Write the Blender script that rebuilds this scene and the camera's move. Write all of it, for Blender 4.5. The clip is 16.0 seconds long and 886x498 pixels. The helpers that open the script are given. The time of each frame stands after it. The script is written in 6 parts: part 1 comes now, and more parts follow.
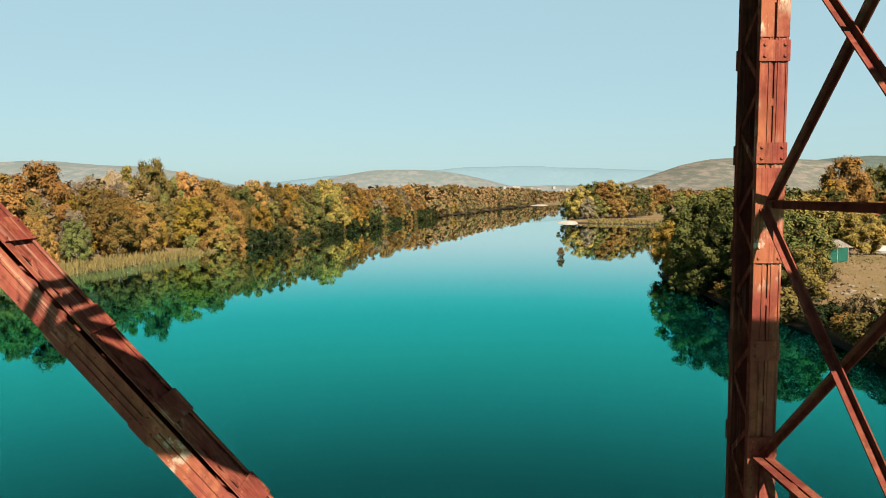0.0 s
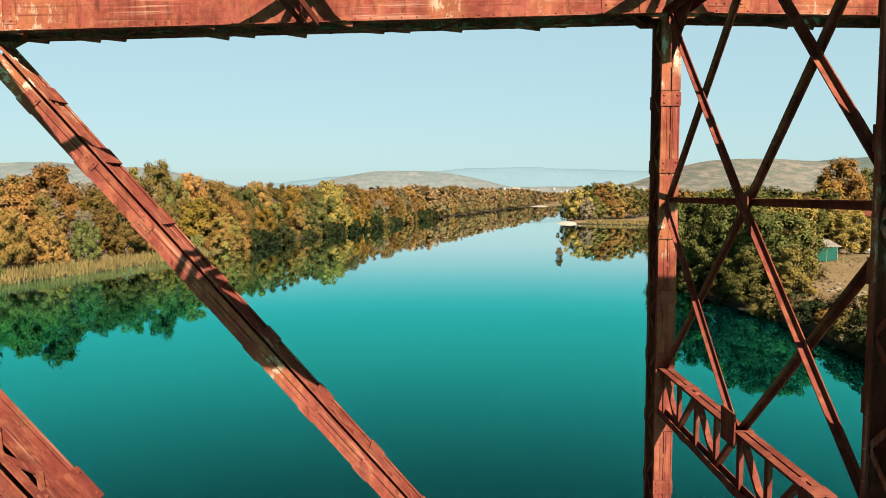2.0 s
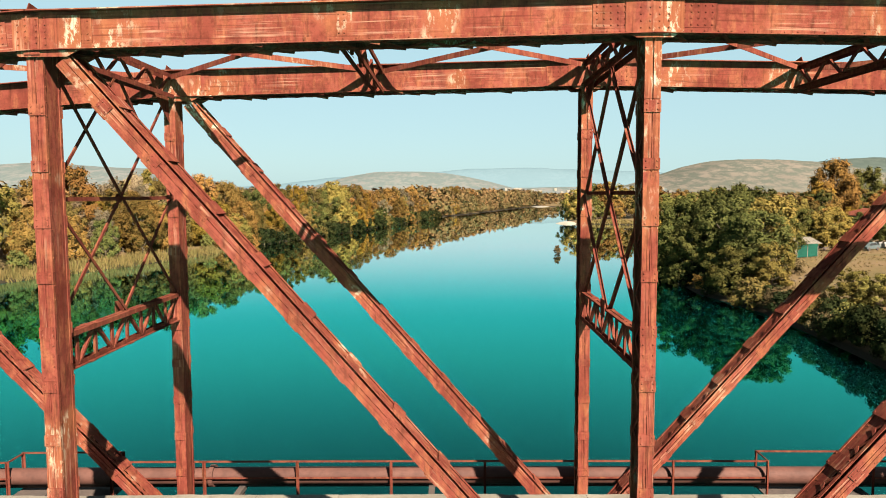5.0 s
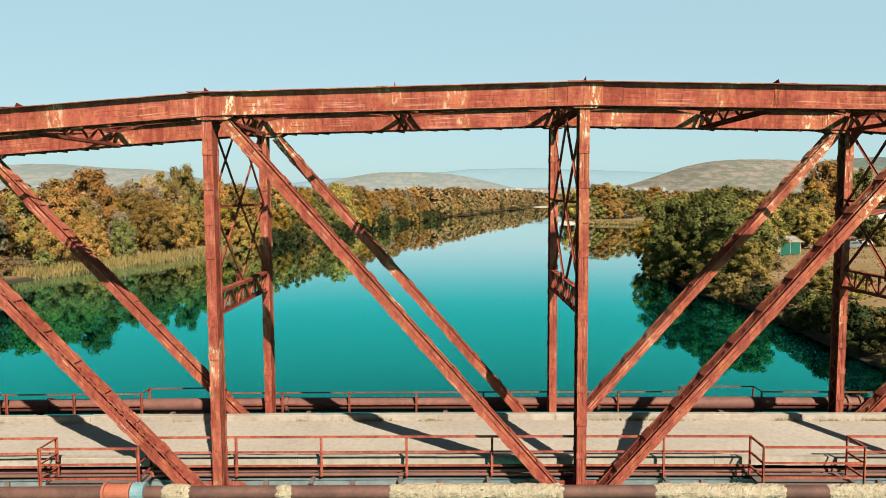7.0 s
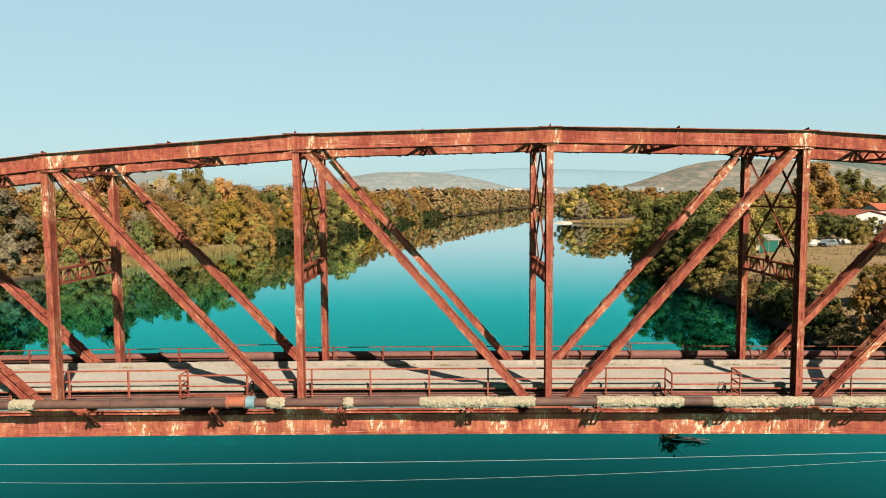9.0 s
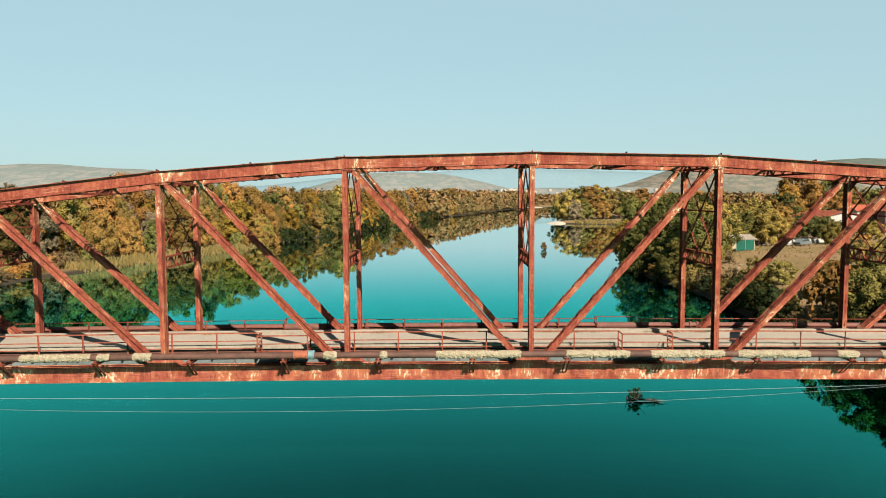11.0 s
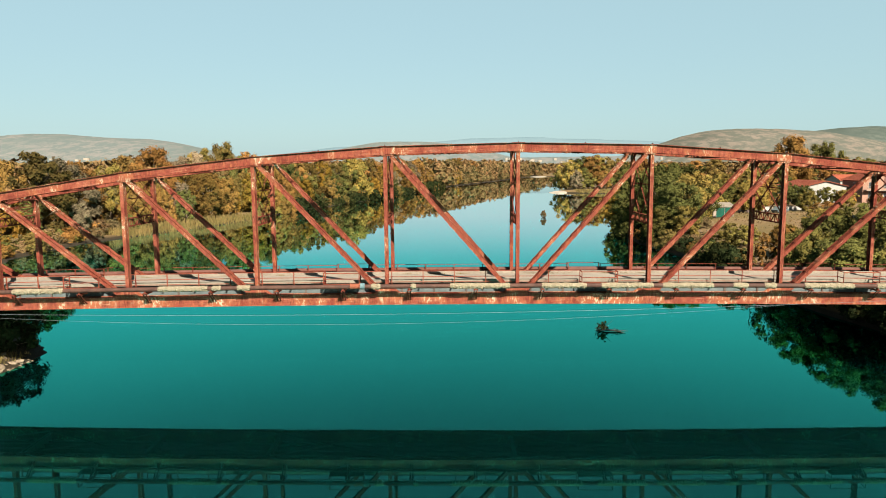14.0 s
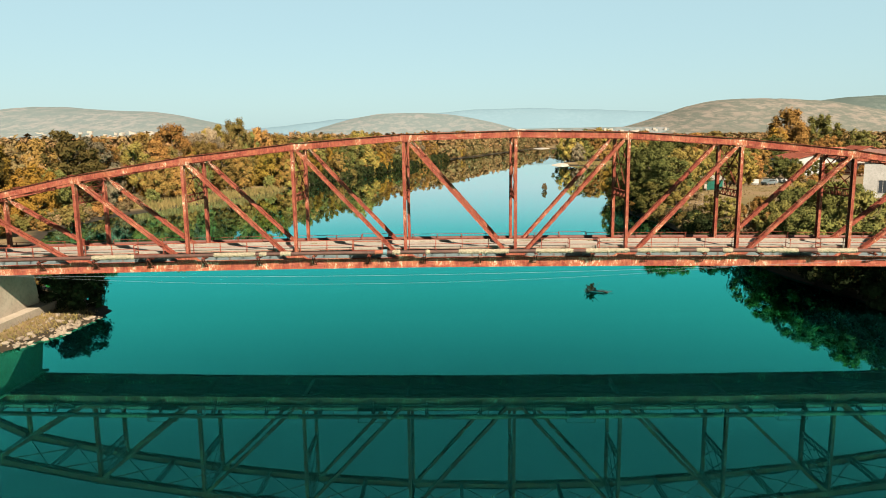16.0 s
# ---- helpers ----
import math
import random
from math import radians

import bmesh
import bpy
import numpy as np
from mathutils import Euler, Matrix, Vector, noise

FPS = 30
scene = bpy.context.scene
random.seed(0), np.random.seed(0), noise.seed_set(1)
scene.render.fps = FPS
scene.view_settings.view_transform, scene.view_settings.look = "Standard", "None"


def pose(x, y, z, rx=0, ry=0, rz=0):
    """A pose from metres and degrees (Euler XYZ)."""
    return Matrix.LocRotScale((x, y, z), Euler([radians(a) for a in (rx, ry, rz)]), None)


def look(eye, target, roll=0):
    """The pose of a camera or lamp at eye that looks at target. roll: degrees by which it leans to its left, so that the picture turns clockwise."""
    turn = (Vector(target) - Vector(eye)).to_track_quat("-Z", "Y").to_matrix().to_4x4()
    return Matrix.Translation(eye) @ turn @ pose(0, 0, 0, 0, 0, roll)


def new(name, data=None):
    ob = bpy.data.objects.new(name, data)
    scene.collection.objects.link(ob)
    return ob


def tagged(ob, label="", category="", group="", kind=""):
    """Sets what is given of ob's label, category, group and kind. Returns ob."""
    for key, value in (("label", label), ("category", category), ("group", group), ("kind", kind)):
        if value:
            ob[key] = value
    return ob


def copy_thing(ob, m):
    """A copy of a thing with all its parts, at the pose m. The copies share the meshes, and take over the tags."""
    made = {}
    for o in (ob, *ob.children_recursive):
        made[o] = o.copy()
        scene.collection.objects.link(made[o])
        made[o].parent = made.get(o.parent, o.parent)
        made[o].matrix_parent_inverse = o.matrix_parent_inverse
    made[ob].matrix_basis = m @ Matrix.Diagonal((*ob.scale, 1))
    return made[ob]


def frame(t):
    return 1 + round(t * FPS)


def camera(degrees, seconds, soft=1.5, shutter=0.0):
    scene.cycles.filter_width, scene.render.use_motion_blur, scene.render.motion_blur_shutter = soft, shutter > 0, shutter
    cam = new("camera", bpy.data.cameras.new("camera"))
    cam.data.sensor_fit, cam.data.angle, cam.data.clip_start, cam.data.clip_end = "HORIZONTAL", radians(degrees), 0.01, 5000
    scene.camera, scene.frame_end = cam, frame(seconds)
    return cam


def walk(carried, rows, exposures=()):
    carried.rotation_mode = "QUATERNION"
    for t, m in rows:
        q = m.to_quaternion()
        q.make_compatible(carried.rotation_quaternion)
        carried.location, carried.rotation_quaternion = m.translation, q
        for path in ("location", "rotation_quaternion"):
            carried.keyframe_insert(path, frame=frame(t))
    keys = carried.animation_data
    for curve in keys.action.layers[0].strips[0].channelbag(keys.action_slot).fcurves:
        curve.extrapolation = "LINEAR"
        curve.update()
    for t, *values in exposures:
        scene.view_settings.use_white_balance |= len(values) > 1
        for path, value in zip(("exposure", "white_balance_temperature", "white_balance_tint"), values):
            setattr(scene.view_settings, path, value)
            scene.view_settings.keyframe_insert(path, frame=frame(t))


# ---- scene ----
cam = camera(64.41, 16.0, soft=0.95)
ROWS = [
    (0.0, -2.666, -0.965, 13.886, 0.461, -4.606, 0.230),
    (0.5, -2.673, -1.584, 13.880, 0.458, -4.575, 0.265),
    (1.0, -2.700, -2.317, 13.877, 0.466, -4.556, 0.249),
    (1.5, -2.733, -3.113, 13.874, 0.473, -4.516, 0.204),
    (2.0, -2.766, -3.988, 13.867, 0.478, -4.520, 0.209),
    (2.5, -2.798, -4.927, 13.842, 0.493, -4.504, 0.173),
    (3.0, -2.818, -5.876, 13.841, 0.495, -4.534, 0.158),
    (3.5, -2.838, -6.882, 13.829, 0.537, -4.535, 0.193),
    (4.0, -2.869, -7.964, 13.797, 0.559, -4.513, 0.208),
    (4.6, -2.909, -9.370, 13.769, 0.583, -4.483, 0.225),
    (5.2, -2.955, -10.928, 13.769, 0.617, -4.456, 0.251),
    (5.8, -3.010, -12.680, 13.803, 0.654, -4.438, 0.275),
    (6.5, -3.090, -15.025, 13.897, 0.695, -4.433, 0.291),
    (7.0, -3.161, -16.890, 13.986, 0.707, -4.441, 0.306),
    (7.5, -3.244, -18.780, 14.037, 0.671, -4.442, 0.350),
    (8.0, -3.333, -20.769, 14.106, 0.645, -4.433, 0.315),
    (8.5, -3.428, -22.868, 14.200, 0.621, -4.471, 0.320),
    (9.0, -3.506, -25.018, 14.276, 0.637, -4.459, 0.324),
    (9.8, -3.734, -28.508, 14.404, 0.504, -4.415, 0.301),
    (10.4, -3.945, -31.163, 14.509, 0.347, -4.406, 0.274),
    (11.0, -4.121, -33.852, 14.617, 0.259, -4.438, 0.256),
    (11.5, -4.194, -36.122, 14.704, 0.316, -4.512, 0.258),
    (12.0, -4.187, -38.407, 14.804, 0.502, -4.726, 0.273),
    (12.5, -4.202, -40.691, 14.921, 0.628, -5.291, 0.277),
    (13.0, -4.350, -43.074, 14.913, 0.613, -5.778, 0.302),
    (13.5, -4.464, -45.463, 15.009, 0.607, -6.326, 0.327),
    (14.0, -4.531, -47.799, 15.239, 0.652, -6.924, 0.371),
    (14.5, -4.636, -50.154, 15.486, 0.733, -7.475, 0.436),
    (15.0, -4.730, -52.428, 15.739, 0.794, -8.046, 0.511),
    (15.5, -4.847, -54.650, 16.026, 0.836, -8.637, 0.555),
    (16.0, -4.918, -56.837, 16.319, 0.907, -9.219, 0.620),
]
walk(cam, [(t, pose(x, y, z, 90 + pitch, roll, yaw)) for t, x, y, z, yaw, pitch, roll in ROWS], exposures=[(0.0, 2.37, 6500, 10), (2.0, 2.47, 6580, 10), (4.0, 2.57, 6650, 10), (7.0, 2.42, 6500, 10), (9.0, 2.41, 6500, 10), (12.0, 2.34, 6600, 10), (13.0, 2.33, 6600, 10), (14.5, 2.42, 6620, 10), (16.0, 2.50, 6700, 10)])

# ---- world and sun ----
SUN_AZ, SUN_EL = 22.0, 39.0
sun_way = Vector((math.cos(radians(SUN_EL)) * math.sin(radians(SUN_AZ)), -math.cos(radians(SUN_EL)) * math.cos(radians(SUN_AZ)), math.sin(radians(SUN_EL))))
world = bpy.data.worlds.new("sky")
scene.world = world
world.use_nodes = True
wn, wl = world.node_tree.nodes, world.node_tree.links
sky = wn.new("ShaderNodeTexSky")
sky.sky_type = "NISHITA"
sky.sun_disc = False
sky.sun_elevation = radians(SUN_EL)
sky.sun_rotation = radians(180 - SUN_AZ)
sky.air_density, sky.dust_density, sky.ozone_density = 1.0, 1.0, 2.0
# thin autumn haze: the clear sky's gradient, paled towards an even light blue
clear = wn.new("ShaderNodeMix")
clear.data_type, clear.blend_type = "RGBA", "MULTIPLY"
clear.inputs[0].default_value = 1.0
clear.inputs[7].default_value = (0.033, 0.0356, 0.0339, 1)
wl.new(sky.outputs[0], clear.inputs[6])
pale = wn.new("ShaderNodeMix")
pale.data_type = "RGBA"
pale.inputs[0].default_value = 0.75
pale.inputs[7].default_value = (0.134, 0.200, 0.2145, 1)
wl.new(clear.outputs[2], pale.inputs[6])
# a clear sky darkens and deepens towards the zenith
way, up = wn.new("ShaderNodeTexCoord"), wn.new("ShaderNodeSeparateXYZ")
wl.new(way.outputs["Generated"], up.inputs[0])
fall = wn.new("ShaderNodeValToRGB")
fall.color_ramp.interpolation = "EASE"
fall.color_ramp.elements[0].position, fall.color_ramp.elements[0].color = 0.26, (1, 1, 1, 1)
fall.color_ramp.elements[1].position, fall.color_ramp.elements[1].color = 0.85, (0.34, 0.42, 0.53, 1)
wl.new(up.outputs[2], fall.inputs[0])
dome = wn.new("ShaderNodeMix")
dome.data_type, dome.blend_type = "RGBA", "MULTIPLY"
dome.inputs[0].default_value = 1.0
wl.new(pale.outputs[2], dome.inputs[6])
wl.new(fall.outputs[0], dome.inputs[7])
wl.new(dome.outputs[2], wn["Background"].inputs[0])
wn["Background"].inputs[1].default_value = 0.69
sun = new("sun", bpy.data.lights.new("sun", "SUN"))
sun.data.energy, sun.data.angle, sun.data.color = 5.0, radians(0.53), (1.0, 0.90, 0.76)
sun.matrix_world = look((60, -120, 120), Vector((60, -120, 120)) - sun_way)


# ---- materials ----
def material(name, rough=0.7, metal=0.0):
    m = bpy.data.materials.new(name)
    m.use_nodes = True
    nt = m.node_tree
    b = nt.nodes["Principled BSDF"]
    b.inputs["Roughness"].default_value = rough
    b.inputs["Metallic"].default_value = metal
    b.inputs["Specular IOR Level"].default_value = 0.5 if rough < 0.4 else 0.12
    return m, nt, b


def coords(nt, space="Object", scale=(1, 1, 1)):
    c, mp = nt.nodes.new("ShaderNodeTexCoord"), nt.nodes.new("ShaderNodeMapping")
    mp.inputs["Scale"].default_value = scale
    nt.links.new(c.outputs[space], mp.inputs[0])
    return mp.outputs[0]


def place(nt, scale=(1, 1, 1)):
    c, mp = nt.nodes.new("ShaderNodeNewGeometry"), nt.nodes.new("ShaderNodeMapping")
    mp.inputs["Scale"].default_value = scale
    nt.links.new(c.outputs["Position"], mp.inputs[0])
    return mp.outputs[0]


def noise_tex(nt, vec, scale, detail=4.0, rough=0.55):
    n = nt.nodes.new("ShaderNodeTexNoise")
    n.inputs["Scale"].default_value, n.inputs["Detail"].default_value, n.inputs["Roughness"].default_value = scale, detail, rough
    nt.links.new(vec, n.inputs["Vector"])
    return n.outputs["Fac"]


def ramp(nt, fac, stops):
    r = nt.nodes.new("ShaderNodeValToRGB")
    el = r.color_ramp.elements
    while len(el) < len(stops):
        el.new(0.5)
    for e, (p, c) in zip(el, stops):
        e.position = p
        e.color = (*c, 1) if len(c) == 3 else c
    nt.links.new(fac, r.inputs[0])
    return r.outputs[0]


def mix(nt, fac, a, b, blend="MIX"):
    n = nt.nodes.new("ShaderNodeMix")
    n.data_type, n.blend_type = "RGBA", blend
    for sock, val in ((n.inputs[0], fac), (n.inputs[6], a), (n.inputs[7], b)):
        if isinstance(val, (int, float)):
            sock.default_value = val
        elif isinstance(val, tuple):
            sock.default_value = (*val, 1)
        else:
            nt.links.new(val, sock)
    return n.outputs[2]


def bump(nt, b, height, strength=0.3, dist=0.02):
    n = nt.nodes.new("ShaderNodeBump")
    n.inputs["Strength"].default_value, n.inputs["Distance"].default_value = strength, dist
    nt.links.new(height, n.inputs["Height"])
    nt.links.new(n.outputs[0], b.inputs["Normal"])


def g(v):
    return (v, v, v)


def rust_paint(name, peel=0.0, dark=0.0, chips=(1.6, 1.6, 0.7), head=""):
    """Red-oxide bridge paint, weathered: rust and soot in streaks, orange bleeding, bare cream patches, salmon fading."""
    m, nt, b = material(name, 0.8)
    b.inputs["Specular IOR Level"].default_value = 0.0
    v = place(nt)
    big = noise_tex(nt, v, 0.8, 5, 0.6)
    fine = noise_tex(nt, v, 11, 7, 0.7)
    col = ramp(nt, big, [(0.30, (0.064, 0.0140, 0.0100)), (0.50, (0.098, 0.0235, 0.0165)), (0.70, (0.130, 0.0380, 0.0255))])
    # orange rust bleeding down
    bleed = noise_tex(nt, place(nt, (5, 5, 1.3)), 1.3, 6, 0.66)
    col = mix(nt, ramp(nt, bleed, [(0.48, g(0.0)), (0.66, g(0.60))]), col, (0.165, 0.0600, 0.0290))
    # soot and dark rust
    col = mix(nt, ramp(nt, fine, [(0.47, g(0.0)), (0.74, g(0.7))]), col, (0.0345, 0.009, 0.0055))
    streak = noise_tex(nt, place(nt, (6, 6, 0.8)), 2.1, 6, 0.65)
    col = mix(nt, ramp(nt, streak, [(0.54, g(0.0)), (0.70, g(0.85))]), col, (0.031, 0.0097, 0.0062))
    blot = noise_tex(nt, v, 2.7, 4, 0.55)
    col = mix(nt, ramp(nt, blot, [(0.54, g(0.0)), (0.70, g(0.55))]), col, (0.0428, 0.011, 0.0083))
    if peel > 0:
        patch = noise_tex(nt, place(nt, (0.552, 0.552, 0.414)), 1.5, 3, 0.5)
        chip = noise_tex(nt, place(nt, chips), 5.5, 6, 0.7)
        if head:
            far_in = nt.nodes.new("ShaderNodeSeparateXYZ")
            nt.links.new(coords(nt, "Object", (1, 1, 0.42)) if head == "diagonal" else coords(nt, "Generated"), far_in.inputs[0])
            worn = nt.nodes.new("ShaderNodeMath")
            worn.operation = "MULTIPLY_ADD"
            nt.links.new(ramp(nt, far_in.outputs[2], [(0.10, g(1.0)), (0.95, g(0.0))] if head == "diagonal" else [(0.72, g(0.0)), (0.97, g(0.9))]), worn.inputs[0])
            worn.inputs[1].default_value = 0.20
            nt.links.new(patch, worn.inputs[2])
            patch = worn.outputs[0]
        halo = ramp(nt, patch, [(0.60 - peel, g(0.0)), (0.72 - peel, g(0.55))])
        col = mix(nt, halo, col, (0.150, 0.052, 0.024))
        both = mix(nt, 1.0, ramp(nt, patch, [(0.64 - peel, g(0.0)), (0.74 - peel, g(1.0))]), ramp(nt, chip, [(0.52, g(0.0)), (0.60, g(1.0))]), "MULTIPLY")
        col = mix(nt, both, col, (0.235, 0.185, 0.135))
        # pale scuffs and bare streaks that run along the member
        own = nt.nodes.new("ShaderNodeObjectInfo")
        apart = nt.nodes.new("ShaderNodeVectorMath")
        apart.operation = "MULTIPLY_ADD"
        apart.inputs[1].default_value = (31.0, 17.0, 53.0)
        nt.links.new(own.outputs["Random"], apart.inputs[0])
        nt.links.new(coords(nt, "Object", (16, 16, 0.45)), apart.inputs[2])
        run = noise_tex(nt, apart.outputs[0], 1.6, 5, 0.6)
        where = noise_tex(nt, place(nt), 0.9, 3, 0.5)
        lines = mix(nt, 1.0, ramp(nt, run, [(0.54, g(0.0)), (0.66, g(0.55))]), ramp(nt, where, [(0.50, g(0.0)), (0.62, g(1.0))]), "MULTIPLY")
        col = mix(nt, lines, col, (0.2277, 0.1276, 0.0862))
        grime = noise_tex(nt, coords(nt, "Object", (22, 22, 0.5)), 1.3, 5, 0.6)
        col = mix(nt, ramp(nt, grime, [(0.56, g(0.0)), (0.66, g(0.6))]), col, (0.0379, 0.0097, 0.0069))
    if dark > 0:
        col = mix(nt, dark, col, (0.0152, 0.0069, 0.0048))
    nt.links.new(col, b.inputs["Base Color"])
    nt.links.new(ramp(nt, fine, [(0.3, g(0.6)), (0.7, g(0.95))]), b.inputs["Roughness"])
    bump(nt, b, fine, 0.4, 0.012)
    return m


M_RUST = rust_paint("red_oxide_steel", 0.05)
M_DIAGONAL = rust_paint("red_oxide_steel_worn_heads", 0.05, 0.0, (1.2, 1.2, 1.2), "diagonal")
M_POST = rust_paint("red_oxide_steel_worn_tops", 0.07, 0.0, (1.6, 1.6, 0.6), "post")
M_CHORD = rust_paint("red_oxide_steel_peeling", 0.07)
M_GUSSET = rust_paint("red_oxide_steel_bare_patches", 0.20)
M_BOTTOM = rust_paint("red_oxide_steel_bottom", 0.12, 0.0, (1.5, 1.5, 0.6))
M_RAIL = rust_paint("railing_paint", 0.0)
M_BRACE = rust_paint("rusty_bracing_steel", 0.0, 0.25)


def plain_noise(name, c1, c2, scale, rough=0.85, bump_s=0.3, bump_d=0.02, c3=None, fine=6.0, metal=0.0):
    m, nt, b = material(name, rough, metal)
    v = place(nt)
    n1 = noise_tex(nt, v, scale, 5)
    n2 = noise_tex(nt, v, scale * fine, 6, 0.65)
    col = ramp(nt, n1, [(0.33, c1), (0.67, c2)])
    col = mix(nt, ramp(nt, n2, [(0.45, g(0.0)), (0.75, g(0.6))]), col, c3 or tuple(x * 0.6 for x in c1))
    nt.links.new(col, b.inputs["Base Color"])
    bump(nt, b, n2, bump_s, bump_d)
    return m


M_CONCRETE = plain_noise("weathered_concrete", (0.098, 0.083, 0.066), (0.132, 0.114, 0.092), 0.8)
M_ROAD = plain_noise("worn_road_slab", (0.1173, 0.1021, 0.0842), (0.1414, 0.1242, 0.1021), 0.5, fine=14)
M_PIER = plain_noise("pier_concrete", (0.1414, 0.1138, 0.0828), (0.1759, 0.1435, 0.1069), 0.5)
M_PIPE = plain_noise("rusty_pipe", (0.0258, 0.0122, 0.0094), (0.0469, 0.0221, 0.016), 2.5, 0.7, c3=(0.0141, 0.008, 0.0066))
M_FPIPE = plain_noise("red_brown_pipe", (0.044, 0.0195, 0.0150), (0.066, 0.0285, 0.0215), 1.5, 0.7)
M_FOAM = plain_noise("cream_foam", (0.100, 0.080, 0.053), (0.138, 0.116, 0.082), 4.0, 0.95, 0.8, 0.05)
M_ORANGE = plain_noise("orange_coupling", (0.125, 0.040, 0.022), (0.098, 0.029, 0.016), 3.0)
M_BLUE = plain_noise("blue_collar", (0.0414, 0.0759, 0.0862), (0.0655, 0.0966, 0.1035), 5.0, 0.6)
M_WHITE = plain_noise("white_wall", (0.1597, 0.152, 0.1368), (0.19, 0.1824, 0.1672), 0.5)
M_ROOF = plain_noise("red_tile_roof", (0.1267, 0.0317, 0.0169), (0.152, 0.0422, 0.0232), 0.8)
M_GREYWALL = plain_noise("grey_brown_wall", (0.138, 0.1104, 0.0897), (0.1725, 0.1449, 0.1173), 0.6)
M_DARKGLASS = plain_noise("dark_glass", (0.0138, 0.0172, 0.0207), (0.0207, 0.0242, 0.0276), 1.0, 0.15, 0.0)
M_GREENFENCE = plain_noise("green_netting", (0.0028, 0.029, 0.0193), (0.0041, 0.0414, 0.0276), 1.0)
M_ROCK = plain_noise("pale_rock", (0.0794, 0.0587, 0.04), (0.1207, 0.0952, 0.069), 1.3, 0.9, 0.6, 0.05)
M_BARK = plain_noise("bark", (0.069, 0.0517, 0.0345), (0.1035, 0.0794, 0.0552), 2.0)
M_WETWOOD = plain_noise("wet_dark_wood", (0.0124, 0.009, 0.0069), (0.0242, 0.0179, 0.0131), 3.0, 0.5)
M_CABLE = plain_noise("pale_cable", (0.064, 0.073, 0.077), (0.080, 0.089, 0.093), 2.0)
M_SAND = plain_noise("pale_sandbar", (0.1508, 0.1328, 0.1077), (0.1795, 0.1615, 0.1328), 0.4)
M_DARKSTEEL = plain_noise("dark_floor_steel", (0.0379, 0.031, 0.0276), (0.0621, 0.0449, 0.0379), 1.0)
M_TANK = plain_noise("grey_green_tank", (0.040, 0.052, 0.053), (0.062, 0.074, 0.074), 0.7)

# river water: a deep teal body under a mirror that strengthens at low angles; the steep reflections are green-blue
M_WATER, nt, b = material("teal_river", 1.0)
b.inputs["Specular IOR Level"].default_value = 0.0
b.inputs["Subsurface Weight"].default_value = 1.0
b.inputs["Subsurface Radius"].default_value = (0.6, 1.0, 1.0)
b.inputs["Subsurface Scale"].default_value = 1.2
deep = noise_tex(nt, place(nt, (0.012, 0.03, 1)), 1.0, 3)
silt_shade = ramp(nt, deep, [(0.35, (0.0002, 0.0035, 0.0034)), (0.65, (0.0003, 0.0047, 0.0045))])
# bridge shadow put into the body colour round the crossing; lighter up the river
river_pos = nt.nodes.new("ShaderNodeSeparateXYZ")
nt.links.new(place(nt, (0.01, 0.01, 1)), river_pos.inputs[0])
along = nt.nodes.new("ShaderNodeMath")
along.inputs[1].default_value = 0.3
nt.links.new(river_pos.outputs[1], along.inputs[0])
silt_shade = mix(nt, 1.0, silt_shade, ramp(nt, along.outputs[0], [(0.08, g(1.0)), (0.27, g(0.50)), (0.50, g(0.50)), (0.75, g(1.15))]), "MULTIPLY")
nt.links.new(silt_shade, b.inputs["Base Color"])
face = nt.nodes.new("ShaderNodeLayerWeight")
face.inputs["Blend"].default_value = 0.5
gloss = nt.nodes.new("ShaderNodeBsdfGlossy")
gloss.inputs["Roughness"].default_value = 0.015
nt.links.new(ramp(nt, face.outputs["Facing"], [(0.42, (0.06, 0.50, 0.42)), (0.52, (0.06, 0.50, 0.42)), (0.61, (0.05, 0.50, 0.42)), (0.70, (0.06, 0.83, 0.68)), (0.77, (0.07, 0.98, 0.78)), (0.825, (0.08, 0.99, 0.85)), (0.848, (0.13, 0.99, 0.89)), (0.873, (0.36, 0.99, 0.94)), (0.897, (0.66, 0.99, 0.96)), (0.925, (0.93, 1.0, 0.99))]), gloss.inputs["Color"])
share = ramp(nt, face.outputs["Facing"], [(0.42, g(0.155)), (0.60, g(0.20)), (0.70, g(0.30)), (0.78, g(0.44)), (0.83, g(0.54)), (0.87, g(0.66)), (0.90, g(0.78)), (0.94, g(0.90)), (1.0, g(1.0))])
rip = noise_tex(nt, place(nt, (0.30, 1.0, 1)), 1.1, 3, 0.5)
swell = noise_tex(nt, place(nt, (0.03, 0.08, 1)), 1.0, 2, 0.5)
amount = nt.nodes.new("ShaderNodeMath")
amount.operation = "MULTIPLY"
nt.links.new(rip, amount.inputs[0])
nt.links.new(ramp(nt, swell, [(0.35, g(0.25)), (0.65, g(1.0))]), amount.inputs[1])
bn = nt.nodes.new("ShaderNodeBump")
bn.inputs["Strength"].default_value, bn.inputs["Distance"].default_value = 0.024, 0.05
nt.links.new(amount.outputs[0], bn.inputs["Height"])
for sock in (gloss.inputs["Normal"],):
    nt.links.new(bn.outputs[0], sock)
both = nt.nodes.new("ShaderNodeMixShader")
nt.links.new(share, both.inputs[0])
nt.links.new(b.outputs[0], both.inputs[1])
nt.links.new(gloss.outputs[0], both.inputs[2])
nt.links.new(both.outputs[0], nt.nodes["Material Output"].inputs["Surface"])


